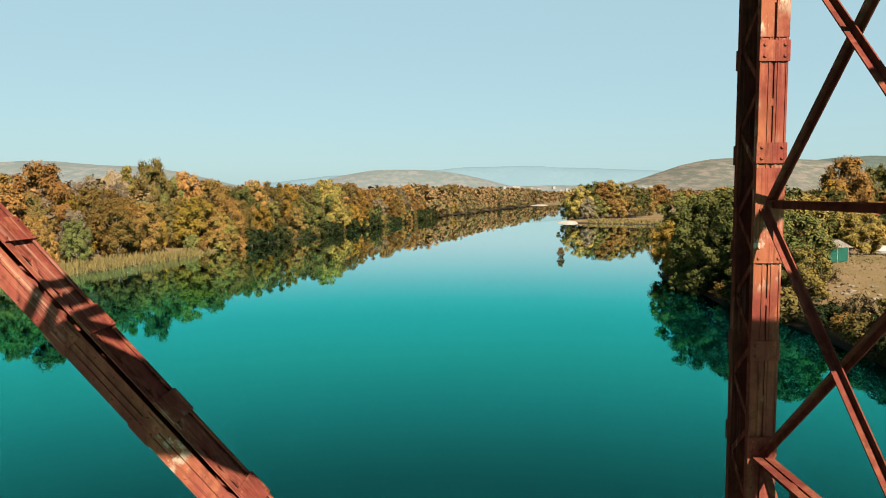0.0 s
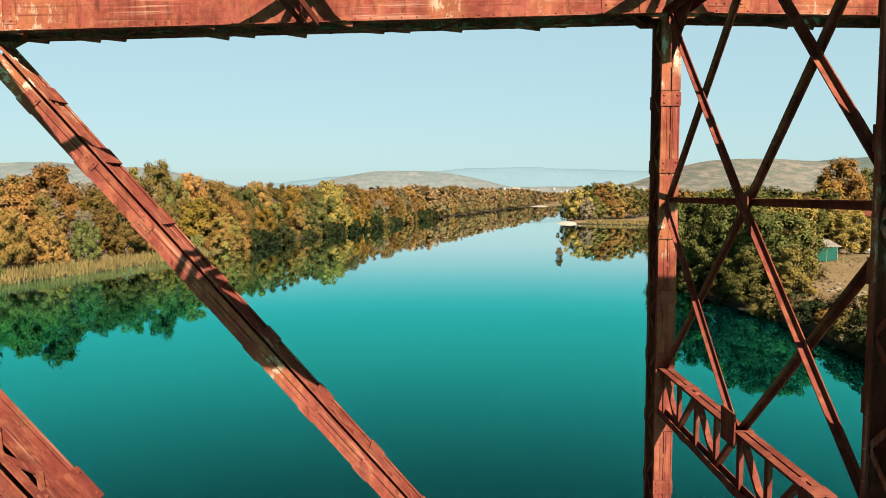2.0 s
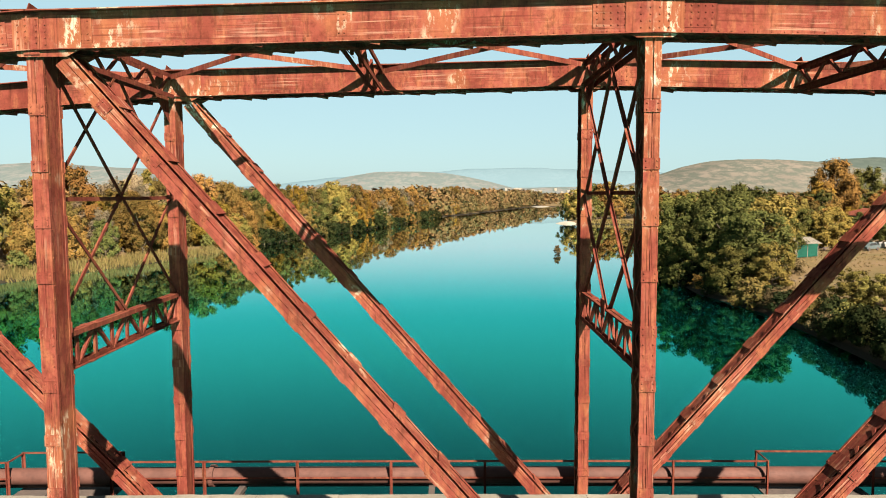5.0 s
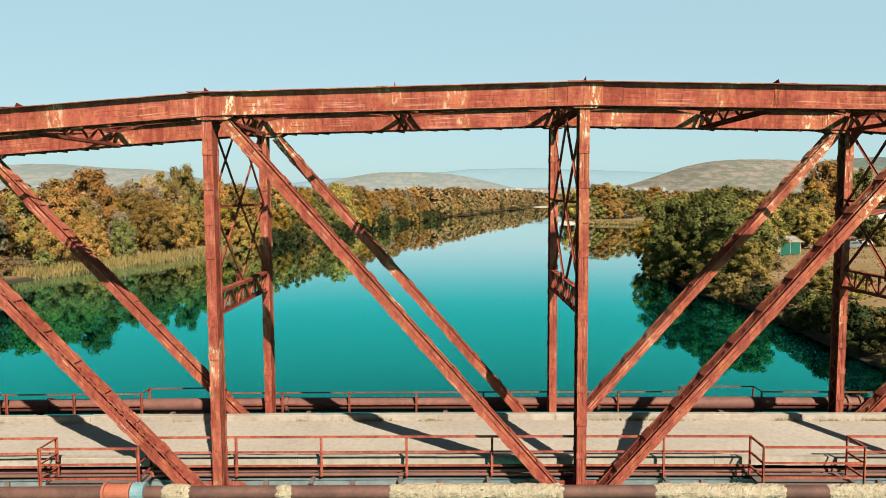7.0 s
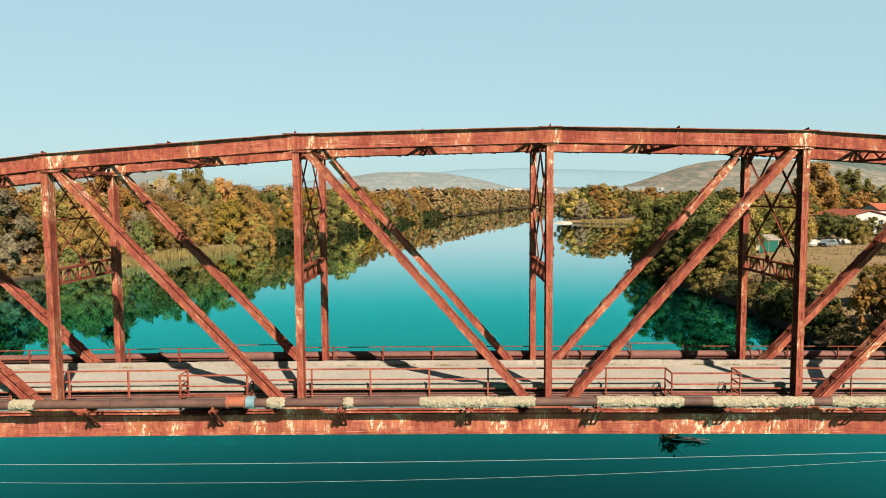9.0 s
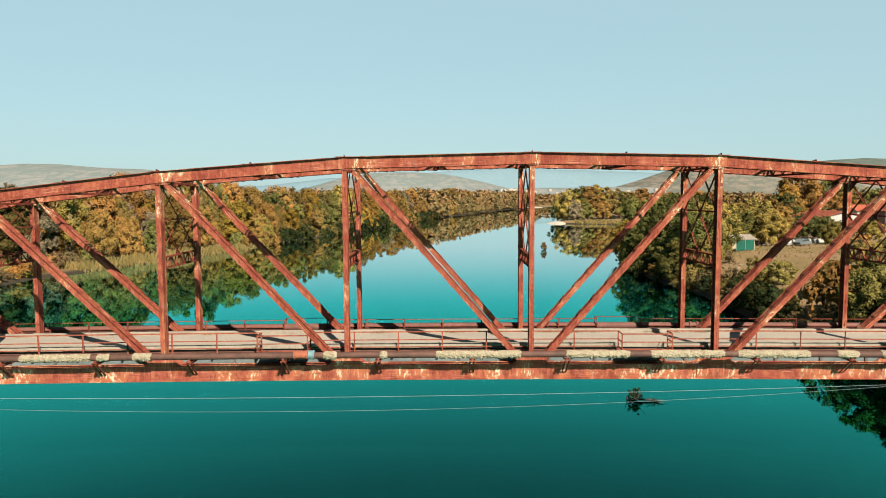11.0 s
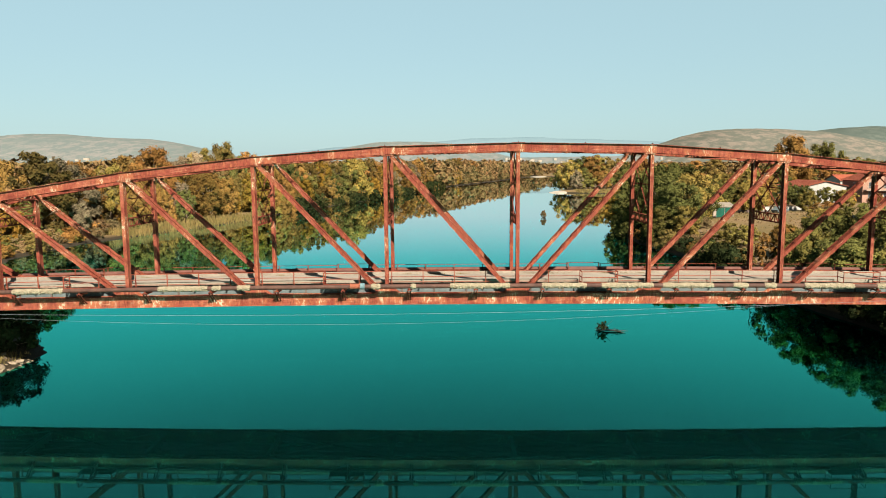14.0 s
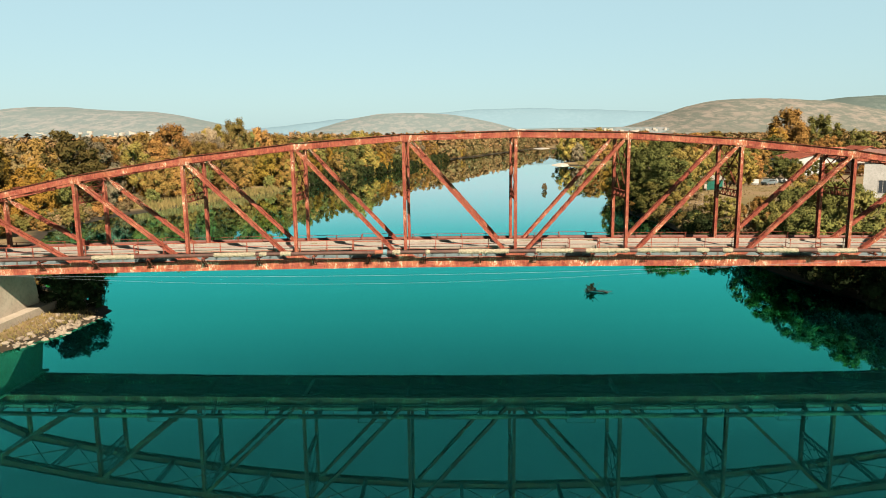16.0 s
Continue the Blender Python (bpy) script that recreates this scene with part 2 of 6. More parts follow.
def leaf_mat(name, stops, per_tree=True):
    """Autumn leaves: a tree's own tone, patches within the crown and a scatter leaf by leaf."""
    m, nt, b = material(name, 0.85)
    v = place(nt)
    if per_tree:
        info = nt.nodes.new("ShaderNodeObjectInfo")
        tone = info.outputs["Random"]
    else:
        tone = ramp(nt, noise_tex(nt, place(nt, (1, 1, 0.3)), 0.11, 2), [(0.3, g(0)), (0.7, g(1))])
    patch = noise_tex(nt, v, 0.35, 4)
    geo = nt.nodes.new("ShaderNodeNewGeometry")
    a = nt.nodes.new("ShaderNodeMath")
    a.operation = "MULTIPLY_ADD"
    nt.links.new(patch, a.inputs[0])
    a.inputs[1].default_value = 0.65
    nt.links.new(tone, a.inputs[2])
    c = nt.nodes.new("ShaderNodeMath")
    c.operation = "MULTIPLY_ADD"
    nt.links.new(geo.outputs["Random Per Island"], c.inputs[0])
    c.inputs[1].default_value = 0.14 if per_tree else 0.08
    nt.links.new(a.outputs[0], c.inputs[2])
    d = nt.nodes.new("ShaderNodeMath")
    d.operation = "MULTIPLY_ADD"
    nt.links.new(c.outputs[0], d.inputs[0])
    d.inputs[1].default_value, d.inputs[2].default_value = 0.62, -0.05
    leafy = noise_tex(nt, v, 4.6 if per_tree else 1.3, 3, 0.62)
    col = ramp(nt, d.outputs[0], stops)
    col = mix(nt, ramp(nt, leafy, [(0.50, g(0.0)), (0.66, g(0.25))]), col, tuple(x * 1.4 for x in stops[-2][1]))
    # some trees stand darker than others
    shade = nt.nodes.new("ShaderNodeMath")
    shade.operation = "FRACT"
    seven = nt.nodes.new("ShaderNodeMath")
    seven.operation = "MULTIPLY"
    seven.inputs[1].default_value = 7.31
    nt.links.new(tone, seven.inputs[0])
    nt.links.new(seven.outputs[0], shade.inputs[0])
    col = mix(nt, 1.0, col, ramp(nt, shade.outputs[0], [(0.0, g(0.58)), (0.5, g(0.90)), (1.0, g(1.25))]), "MULTIPLY")
    nt.links.new(col, b.inputs["Base Color"])
    # sprays of leaves, with gaps between them
    nt.links.new(ramp(nt, leafy, [(0.375, g(0.0)), (0.395, g(1.0))] if per_tree else [(0.34, g(0.0)), (0.36, g(1.0))]), b.inputs["Alpha"])
    b.inputs["Specular IOR Level"].default_value = 0.0
    return m


AUTUMN = [(0.08, (0.032, 0.028, 0.010)), (0.30, (0.055, 0.042, 0.013)), (0.55, (0.092, 0.054, 0.015)), (0.80, (0.125, 0.061, 0.018)), (1.00, (0.147, 0.055, 0.020))]
OLIVE = [(0.08, (0.027, 0.033, 0.011)), (0.40, (0.056, 0.056, 0.015)), (0.70, (0.103, 0.079, 0.021)), (1.00, (0.144, 0.086, 0.024))]
GREENS = [(0.10, (0.024, 0.030, 0.009)), (0.45, (0.049, 0.050, 0.015)), (0.75, (0.098, 0.074, 0.019)), (1.00, (0.172, 0.098, 0.021))]
GOLD = [(0.10, (0.065, 0.048, 0.009)), (0.60, (0.127, 0.072, 0.013)), (1.00, (0.150, 0.069, 0.014))]
SILVER = [(0.10, (0.067, 0.055, 0.032)), (0.60, (0.110, 0.083, 0.051)), (1.00, (0.128, 0.083, 0.046))]
M_OLIVE = leaf_mat("olive_leaves", OLIVE)
M_AUTUMN, M_GREEN, M_GOLD, M_SILVER = leaf_mat("autumn_leaves", AUTUMN), leaf_mat("dark_green_leaves", GREENS), leaf_mat("golden_leaves", GOLD), leaf_mat("silvery_leaves", SILVER)
# autumn tones with extra blue, which puts distance haze into the leaf colour
WOODS = [(0.08, (0.037, 0.034, 0.015)), (0.34, (0.061, 0.048, 0.020)), (0.58, (0.093, 0.057, 0.025)), (0.80, (0.117, 0.062, 0.028)), (1.00, (0.133, 0.058, 0.030))]
M_WOODS = leaf_mat("far_woods_leaves", WOODS, False)
# waterline and bridge shade put into leaf colour; also the driftwood's dark leaves
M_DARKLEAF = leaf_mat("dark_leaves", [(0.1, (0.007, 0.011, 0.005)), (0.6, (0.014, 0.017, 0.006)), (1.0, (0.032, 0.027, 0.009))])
M_REED = plain_noise("dry_reeds", (0.056, 0.045, 0.013), (0.094, 0.064, 0.022), 0.35, c3=(0.030, 0.032, 0.010))
M_DRYGRASS = plain_noise("dry_slope_grass", (0.076, 0.055, 0.022), (0.100, 0.068, 0.029), 0.4)
M_BRUSH = leaf_mat("dry_brush_leaves", [(0.1, (0.042, 0.033, 0.016)), (0.6, (0.080, 0.055, 0.026)), (1.0, (0.108, 0.064, 0.032))])

# ground: dry grass, earth and, far off, plain and bare stony hills
M_GROUND, nt, b = material("dry_grass_ground", 0.95)
n1, n2 = noise_tex(nt, place(nt), 0.09, 5), noise_tex(nt, place(nt), 1.4, 6, 0.7)
c1 = ramp(nt, n1, [(0.35, (0.058, 0.043, 0.016)), (0.5, (0.083, 0.055, 0.024)), (0.68, (0.096, 0.060, 0.033))])
c1 = mix(nt, ramp(nt, n2, [(0.4, g(0.0)), (0.75, g(0.4))]), c1, (0.040, 0.032, 0.011))
# shade along the shoreline put into the soil colour, by height above the water
sep = nt.nodes.new("ShaderNodeSeparateXYZ")
nt.links.new(place(nt), sep.inputs[0])
c1 = mix(nt, ramp(nt, sep.outputs[2], [(0.30, g(1.0)), (0.62, g(0.0))]), c1, (0.0137, 0.01, 0.0054))
nt.links.new(c1, b.inputs["Base Color"])
bump(nt, b, n2, 0.5, 0.15)


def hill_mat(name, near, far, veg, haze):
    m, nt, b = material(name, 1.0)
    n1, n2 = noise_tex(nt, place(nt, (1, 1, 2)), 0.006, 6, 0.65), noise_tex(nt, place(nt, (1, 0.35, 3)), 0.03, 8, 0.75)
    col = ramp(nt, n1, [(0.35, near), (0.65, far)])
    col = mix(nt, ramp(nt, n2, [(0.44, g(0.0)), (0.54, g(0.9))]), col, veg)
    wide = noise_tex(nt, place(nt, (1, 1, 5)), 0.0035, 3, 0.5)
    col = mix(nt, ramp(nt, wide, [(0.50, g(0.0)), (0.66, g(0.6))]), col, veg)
    # distance haze is mixed into the hill's own colour
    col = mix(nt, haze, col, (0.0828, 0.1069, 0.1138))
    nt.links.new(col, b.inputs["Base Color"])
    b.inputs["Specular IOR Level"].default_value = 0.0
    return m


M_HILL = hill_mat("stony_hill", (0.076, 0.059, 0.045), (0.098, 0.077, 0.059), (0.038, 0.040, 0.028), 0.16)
M_HILL_HAZE = hill_mat("haze_tinted_stony_hill", (0.076, 0.065, 0.055), (0.100, 0.083, 0.070), (0.040, 0.048, 0.040), 0.36)
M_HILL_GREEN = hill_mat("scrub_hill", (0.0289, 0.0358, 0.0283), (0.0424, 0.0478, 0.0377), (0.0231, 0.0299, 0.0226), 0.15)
# all haze: the range is painted almost as pale and blue as the sky
M_HILL_FAR = hill_mat("haze_blue_hill", (0.060, 0.091, 0.106), (0.063, 0.094, 0.109), (0.057, 0.088, 0.103), 0.0)


# ---- mesh helpers ----
class Build:
    """Collects verts and faces of one mesh."""

    def __init__(self):
        self.v, self.f = [], []

    def add(self, verts, faces):
        n = len(self.v)
        self.v.extend(verts)
        self.f.extend([tuple(i + n for i in f) for f in faces])

    def box(self, x0, x1, y0, y1, z0, z1, m=None):
        vs = [Vector((x, y, z)) for z in (z0, z1) for y in (y0, y1) for x in (x0, x1)]
        if m is not None:
            vs = [m @ p for p in vs]
        self.add([tuple(p) for p in vs], [(0, 2, 3, 1), (4, 5, 7, 6), (0, 1, 5, 4), (2, 6, 7, 3), (0, 4, 6, 2), (1, 3, 7, 5)])

    def bar(self, a, b, w, h, up=(0, 0, 1)):
        """A flat bar from a to b, w across and h along up."""
        a, b = Vector(a), Vector(b)
        d = (b - a).normalized()
        s = d.cross(Vector(up)).normalized()
        u = s.cross(d)
        vs = [tuple(p + s * (i * w / 2) + u * (j * h / 2)) for p in (a, b) for i, j in ((-1, -1), (1, -1), (1, 1), (-1, 1))]
        self.add(vs, [(0, 1, 2, 3), (7, 6, 5, 4), (0, 4, 5, 1), (1, 5, 6, 2), (2, 6, 7, 3), (3, 7, 4, 0)])

    def angle(self, a, b, w, t=0.012, up=(0, 0, 1), side=1):
        """A rolled angle: two thin legs at right angles, in one piece."""
        a, b = Vector(a), Vector(b)
        d = (b - a).normalized()
        s = d.cross(Vector(up)).normalized() * side
        u = Vector(up) - d * d.dot(Vector(up))
        u.normalize()
        prof = [(-w / 2, t / 2), (w / 2, t / 2), (w / 2, -w), (w / 2 - t, -w), (w / 2 - t, -t / 2), (-w / 2, -t / 2)]
        vs = [tuple(p + s * x + u * y) for p in (a, b) for x, y in prof]
        self.add(vs, [(0, 1, 2, 3, 4, 5), (11, 10, 9, 8, 7, 6)] + [(k, k + 6, (k + 1) % 6 + 6, (k + 1) % 6) for k in range(6)])

    def sweep(self, pts, profile):
        """A closed profile of (across, up) pairs carried along level-ish pts."""
        pts = [Vector(p) for p in pts]
        n, vs, fs = len(profile), [], []
        for i, p in enumerate(pts):
            d = (pts[min(i + 1, len(pts) - 1)] - pts[max(i - 1, 0)]).normalized()
            s = d.cross(Vector((0, 0, 1))).normalized()
            u = s.cross(d)
            vs += [tuple(p + s * a + u * c) for a, c in profile]
        for i in range(len(pts) - 1):
            for k in range(n):
                fs.append((i * n + k, i * n + (k + 1) % n, (i + 1) * n + (k + 1) % n, (i + 1) * n + k))
        fs += [tuple(range(n - 1, -1, -1)), tuple((len(pts) - 1) * n + k for k in range(n))]
        self.add(vs, fs)

    def tube(self, pts, r, n=12, caps=True):
        pts = [Vector(p) for p in pts]
        rr = r if isinstance(r, (list, tuple)) else [r] * len(pts)
        vs, fs = [], []
        for i, p in enumerate(pts):
            d = (pts[min(i + 1, len(pts) - 1)] - pts[max(i - 1, 0)]).normalized()
            up = Vector((0, 0, 1)) if abs(d.z) < 0.9 else Vector((1, 0, 0))
            s = d.cross(up).normalized()
            u = s.cross(d)
            for k in range(n):
                a = 2 * math.pi * k / n
                vs.append(tuple(p + (s * math.cos(a) + u * math.sin(a)) * rr[i]))
        for i in range(len(pts) - 1):
            for k in range(n):
                fs.append((i * n + k, i * n + (k + 1) % n, (i + 1) * n + (k + 1) % n, (i + 1) * n + k))
        if caps:
            fs.append(tuple(range(n - 1, -1, -1)))
            fs.append(tuple((len(pts) - 1) * n + k for k in range(n)))
        self.add(vs, fs)

    def rivet(self, p, nrm, r=0.016):
        p, nrm = Vector(p), Vector(nrm).normalized()
        up = Vector((0, 0, 1)) if abs(nrm.z) < 0.9 else Vector((1, 0, 0))
        s = nrm.cross(up).normalized()
        u = s.cross(nrm)
        vs = [tuple(p + (s * math.cos(a) + u * math.sin(a)) * r) for a in (0, 1.047, 2.094, 3.1416, 4.189, 5.236)]
        vs += [tuple(p + nrm * r * 0.7 + (s * math.cos(a) + u * math.sin(a)) * r * 0.55) for a in (0, 1.047, 2.094, 3.1416, 4.189, 5.236)]
        fs = [(k, (k + 1) % 6, 6 + (k + 1) % 6, 6 + k) for k in range(6)] + [(6, 7, 8, 9, 10, 11)]
        self.add(vs, fs)

    def mesh(self, name, mat, smooth=False):
        me = bpy.data.meshes.new(name)
        me.from_pydata(self.v, [], self.f)
        me.materials.append(mat)
        if smooth:
            me.shade_smooth()
        me.update()
        return me


def thing(name, label, category, group="", kind="", at=(0, 0, 0)):
    ob = new(name)
    ob.location = at
    ob.empty_display_size = 0.3
    return tagged(ob, label, category, group, kind)


def part(name, build, mat, parent, label="", smooth=False):
    me = build if isinstance(build, bpy.types.Mesh) else build.mesh(name, mat, smooth)
    ob = new(name, me)
    ob.parent = parent
    return tagged(ob, label)


LSHAPE = lambda w, t: [(-w / 2, t / 2), (w / 2, t / 2), (w / 2, -w), (w / 2 - t, -w), (w / 2 - t, -t / 2), (-w / 2, -t / 2)]
ISHAPE = lambda w, h, t: [(-w / 2, -h / 2), (w / 2, -h / 2), (w / 2, -h / 2 + t), (t / 2, -h / 2 + t), (t / 2, h / 2 - t), (w / 2, h / 2 - t), (w / 2, h / 2), (-w / 2, h / 2), (-w / 2, h / 2 - t), (-t / 2, h / 2 - t), (-t / 2, -h / 2 + t), (-w / 2, -h / 2 + t)]


def solid(name, build, mat, label, category, group="", kind="", smooth=False):
    return tagged(new(name, build.mesh(name, mat, smooth)), label, category, group, kind)


# ---- plan of the bridge ----
PANEL, WIDE = 9.0, 4.92
CHORD_Z = {0: 16.06, 1: 15.87, 2: 15.22, 3: 14.21, 4: 12.80, 5: 10.95, 6: 6.6}
DEEP = 0.44


def chord_z(i):
    return CHORD_Z[abs(i)]


def floor_z(x):
    """The bridge is cambered a little, highest at mid-span."""
    return -0.02 * (x / PANEL) ** 2


# ---- water and ground ----
LEFT = [(-140, -260), (-75, -70), (-55, -28), (-44, -11), (-39.6, -3.5), (-38.2, 0.5), (-37.6, 5.0), (-37.8, 9.0), (-43, 14), (-51, 20), (-64, 38), (-77, 66), (-77, 90), (-70, 110), (-64.5, 127), (-58, 153),
        (-60, 162), (-57, 170), (-54.5, 184), (-49, 209), (-39, 249), (-32, 285), (-23, 325), (-9, 408), (20, 504), (52, 620), (84, 738)]
RIGHT = [(108, 740), (100, 640), (92, 540), (80, 430), (66, 372), (56, 345), (49, 322), (50, 314), (60, 306), (76, 298), (90, 287), (112, 262), (118, 230), (100, 190), (66, 146), (47, 132), (35.5, 122), (31.5, 112),
         (32, 98), (31, 86), (33, 70), (31.5, 50), (31, 44), (32, 28), (35, 8), (38, -8), (44, -30), (60, -80), (140, -260)]
RIVER = np.array(LEFT + RIGHT, float)


def shore(px, py):
    """Signed distance to the river's edge: positive on land."""
    a, bb = RIVER, np.roll(RIVER, -1, 0)
    best = np.full(px.shape, 1e9)
    inside = np.zeros(px.shape, bool)
    for (ax, ay), (bx, by) in zip(a, bb):
        ex, ey = bx - ax, by - ay
        t = np.clip(((px - ax) * ex + (py - ay) * ey) / (ex * ex + ey * ey), 0, 1)
        best = np.minimum(best, np.hypot(px - ax - t * ex, py - ay - t * ey))
        if ay != by:
            cross = (ay > py) != (by > py)
            inside ^= cross & (px < (bx - ax) * (py - ay) / (by - ay) + ax)
    return np.where(inside, -best, best)


def ground_z(px, py):
    d = shore(px, py)
    wob = np.sin(px * 0.31 + 1.3) * np.cos(py * 0.23) * 0.12 + np.sin(px * 0.071 + py * 0.053) * 0.3
    left = 0.25 + 1.7 * (1 - np.exp(-np.maximum(d, 0) / 14.0))
    right = 0.35 + 3.1 * (1 - np.exp(-np.maximum(d, 0) / 9.0)) + 2.0 * (1 - np.exp(-np.maximum(d, 0) / 70.0))
    near = 1 / (1 + np.exp((py - 170) / 14.0))
    side = np.where(px > 0, near, 0.0)
    land = left * (1 - side) + right * side + wob * np.clip(d / 6, 0, 1)
    return np.where(d > 0, land * np.clip(d / 1.2, 0, 1) ** 0.7, np.maximum(-2.5, d * 0.45))


def axis(lo, hi, step, far_lo, far_hi, grow=1.22):
    mid = list(np.arange(lo, hi + 1e-6, step))
    s, x, out = step, lo, []
    while x > far_lo:
        s *= grow
        x -= s
        out.append(x)
    s, x, up = step, mid[-1], []
    while x < far_hi:
        s *= grow
        x += s
        up.append(x)
    return np.array(out[::-1] + mid + up)


gx, gy = axis(-112, 130, 2.0, -3600, 3600), axis(-60, 350, 2.0, -700, 4600, 1.06)
GX, GY = np.meshgrid(gx, gy)
GZ = ground_z(GX, GY)
nx, ny = len(gx), len(gy)
me = bpy.data.meshes.new("ground")
me.from_pydata(np.stack([GX, GY, GZ], -1).reshape(-1, 3).tolist(), [], [(j * nx + i, j * nx + i + 1, (j + 1) * nx + i + 1, (j + 1) * nx + i) for j in range(ny - 1) for i in range(nx - 1)])
me.materials.append(M_GROUND)
me.shade_smooth()
tagged(new("ground", me), "dry grassy river banks and wide plain", "ground", kind="structure")

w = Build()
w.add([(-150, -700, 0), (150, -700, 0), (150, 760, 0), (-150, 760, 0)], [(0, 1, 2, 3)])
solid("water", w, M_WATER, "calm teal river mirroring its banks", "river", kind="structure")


def ridge(name, mat, label, x0, x1, y, crest, depth, steps=90, rows=26, seed=0):
    """A long hill: crest(u) gives its height along it; its slopes fall off before and behind."""
    bl = Build()
    vs, fs = [], []
    for j in range(rows):
        q = j / (rows - 1)
        for i in range(steps):
            u = i / (steps - 1)
            x = x0 + (x1 - x0) * u
            prof = math.sin(math.pi * q) ** 1.2
            rough = noise.fractal(Vector((x * 0.0022, q * 2.2 + seed, seed * 3.1)), 0.9, 2.1, 6)
            h = crest(u)
            vs.append((x, y + (q - 0.5) * depth, -6 + (h + 6) * prof + rough * h * 0.10 * prof))
    for j in range(rows - 1):
        for i in range(steps - 1):
            fs.append((j * steps + i, j * steps + i + 1, (j + 1) * steps + i + 1, (j + 1) * steps + i))
    bl.add(vs, fs)
    return solid(name, bl, mat, label, "hill", kind="structure", smooth=True)


def bump_at(u, c, w, h):
    return h * math.exp(-((u - c) / w) ** 2)


def crest_of(base, width, first, step, heights):
    """A crest line: evenly spaced rounded tops of one width over a low base."""
    return lambda u: base + sum(bump_at(u, first + step * k, width, h) for k, h in enumerate(heights))


ridge("hill", M_HILL_HAZE, "bare stony hill beyond the plain, haze mixed into its colour", -2900, -620, 2900, lambda u: 8 + bump_at(u, 0.05, 0.11, 89) + bump_at(u, 0.20, 0.11, 87) + bump_at(u, 0.35, 0.11, 100) + bump_at(u, 0.50, 0.11, 92) + bump_at(u, 0.60, 0.11, 54) + bump_at(u, 0.68, 0.11, 54) + bump_at(u, 0.78, 0.11, 57) + bump_at(u, 0.86, 0.11, 13), 1500, seed=1)
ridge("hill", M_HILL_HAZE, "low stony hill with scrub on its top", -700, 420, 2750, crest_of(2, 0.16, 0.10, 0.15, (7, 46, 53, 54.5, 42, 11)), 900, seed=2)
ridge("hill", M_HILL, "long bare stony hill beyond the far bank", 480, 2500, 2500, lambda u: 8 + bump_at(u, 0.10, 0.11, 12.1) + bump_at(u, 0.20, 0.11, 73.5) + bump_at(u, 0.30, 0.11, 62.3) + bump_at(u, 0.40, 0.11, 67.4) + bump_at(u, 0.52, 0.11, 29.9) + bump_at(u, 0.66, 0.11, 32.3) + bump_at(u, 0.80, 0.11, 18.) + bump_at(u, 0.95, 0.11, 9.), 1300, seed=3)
ridge("hill", M_HILL_GREEN, "scrub-covered dark green hill, haze mixed into its colour", 1300, 3300, 3200, lambda u: 10 + bump_at(u, 0.05, 0.16, 63) + bump_at(u, 0.18, 0.16, 62) + bump_at(u, 0.30, 0.16, 97) + bump_at(u, 0.50, 0.16, 109) + bump_at(u, 0.70, 0.16, 101) + bump_at(u, 0.90, 0.16, 88), 1000, seed=4)
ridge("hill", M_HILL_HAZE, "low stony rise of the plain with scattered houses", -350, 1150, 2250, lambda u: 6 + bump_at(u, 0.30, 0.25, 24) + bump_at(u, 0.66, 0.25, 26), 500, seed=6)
ridge("hill", M_HILL_FAR, "mountain range on the horizon, coloured pale blue for haze", -1500, 3000, 4450, lambda u: 20 + bump_at(u, 0.05, 0.10, 39) + bump_at(u, 0.20, 0.10, 90) + bump_at(u, 0.33, 0.10, 78) + bump_at(u, 0.42, 0.10, 85) + bump_at(u, 0.50, 0.10, 45) + bump_at(u, 0.58, 0.10, 92) + bump_at(u, 0.70, 0.10, 59) + bump_at(u, 0.85, 0.10, 42), 500, seed=5)

# ---- the truss bridge ----
bridge = thing("truss_bridge", "rusty red-painted riveted steel truss bridge over the river", "bridge")


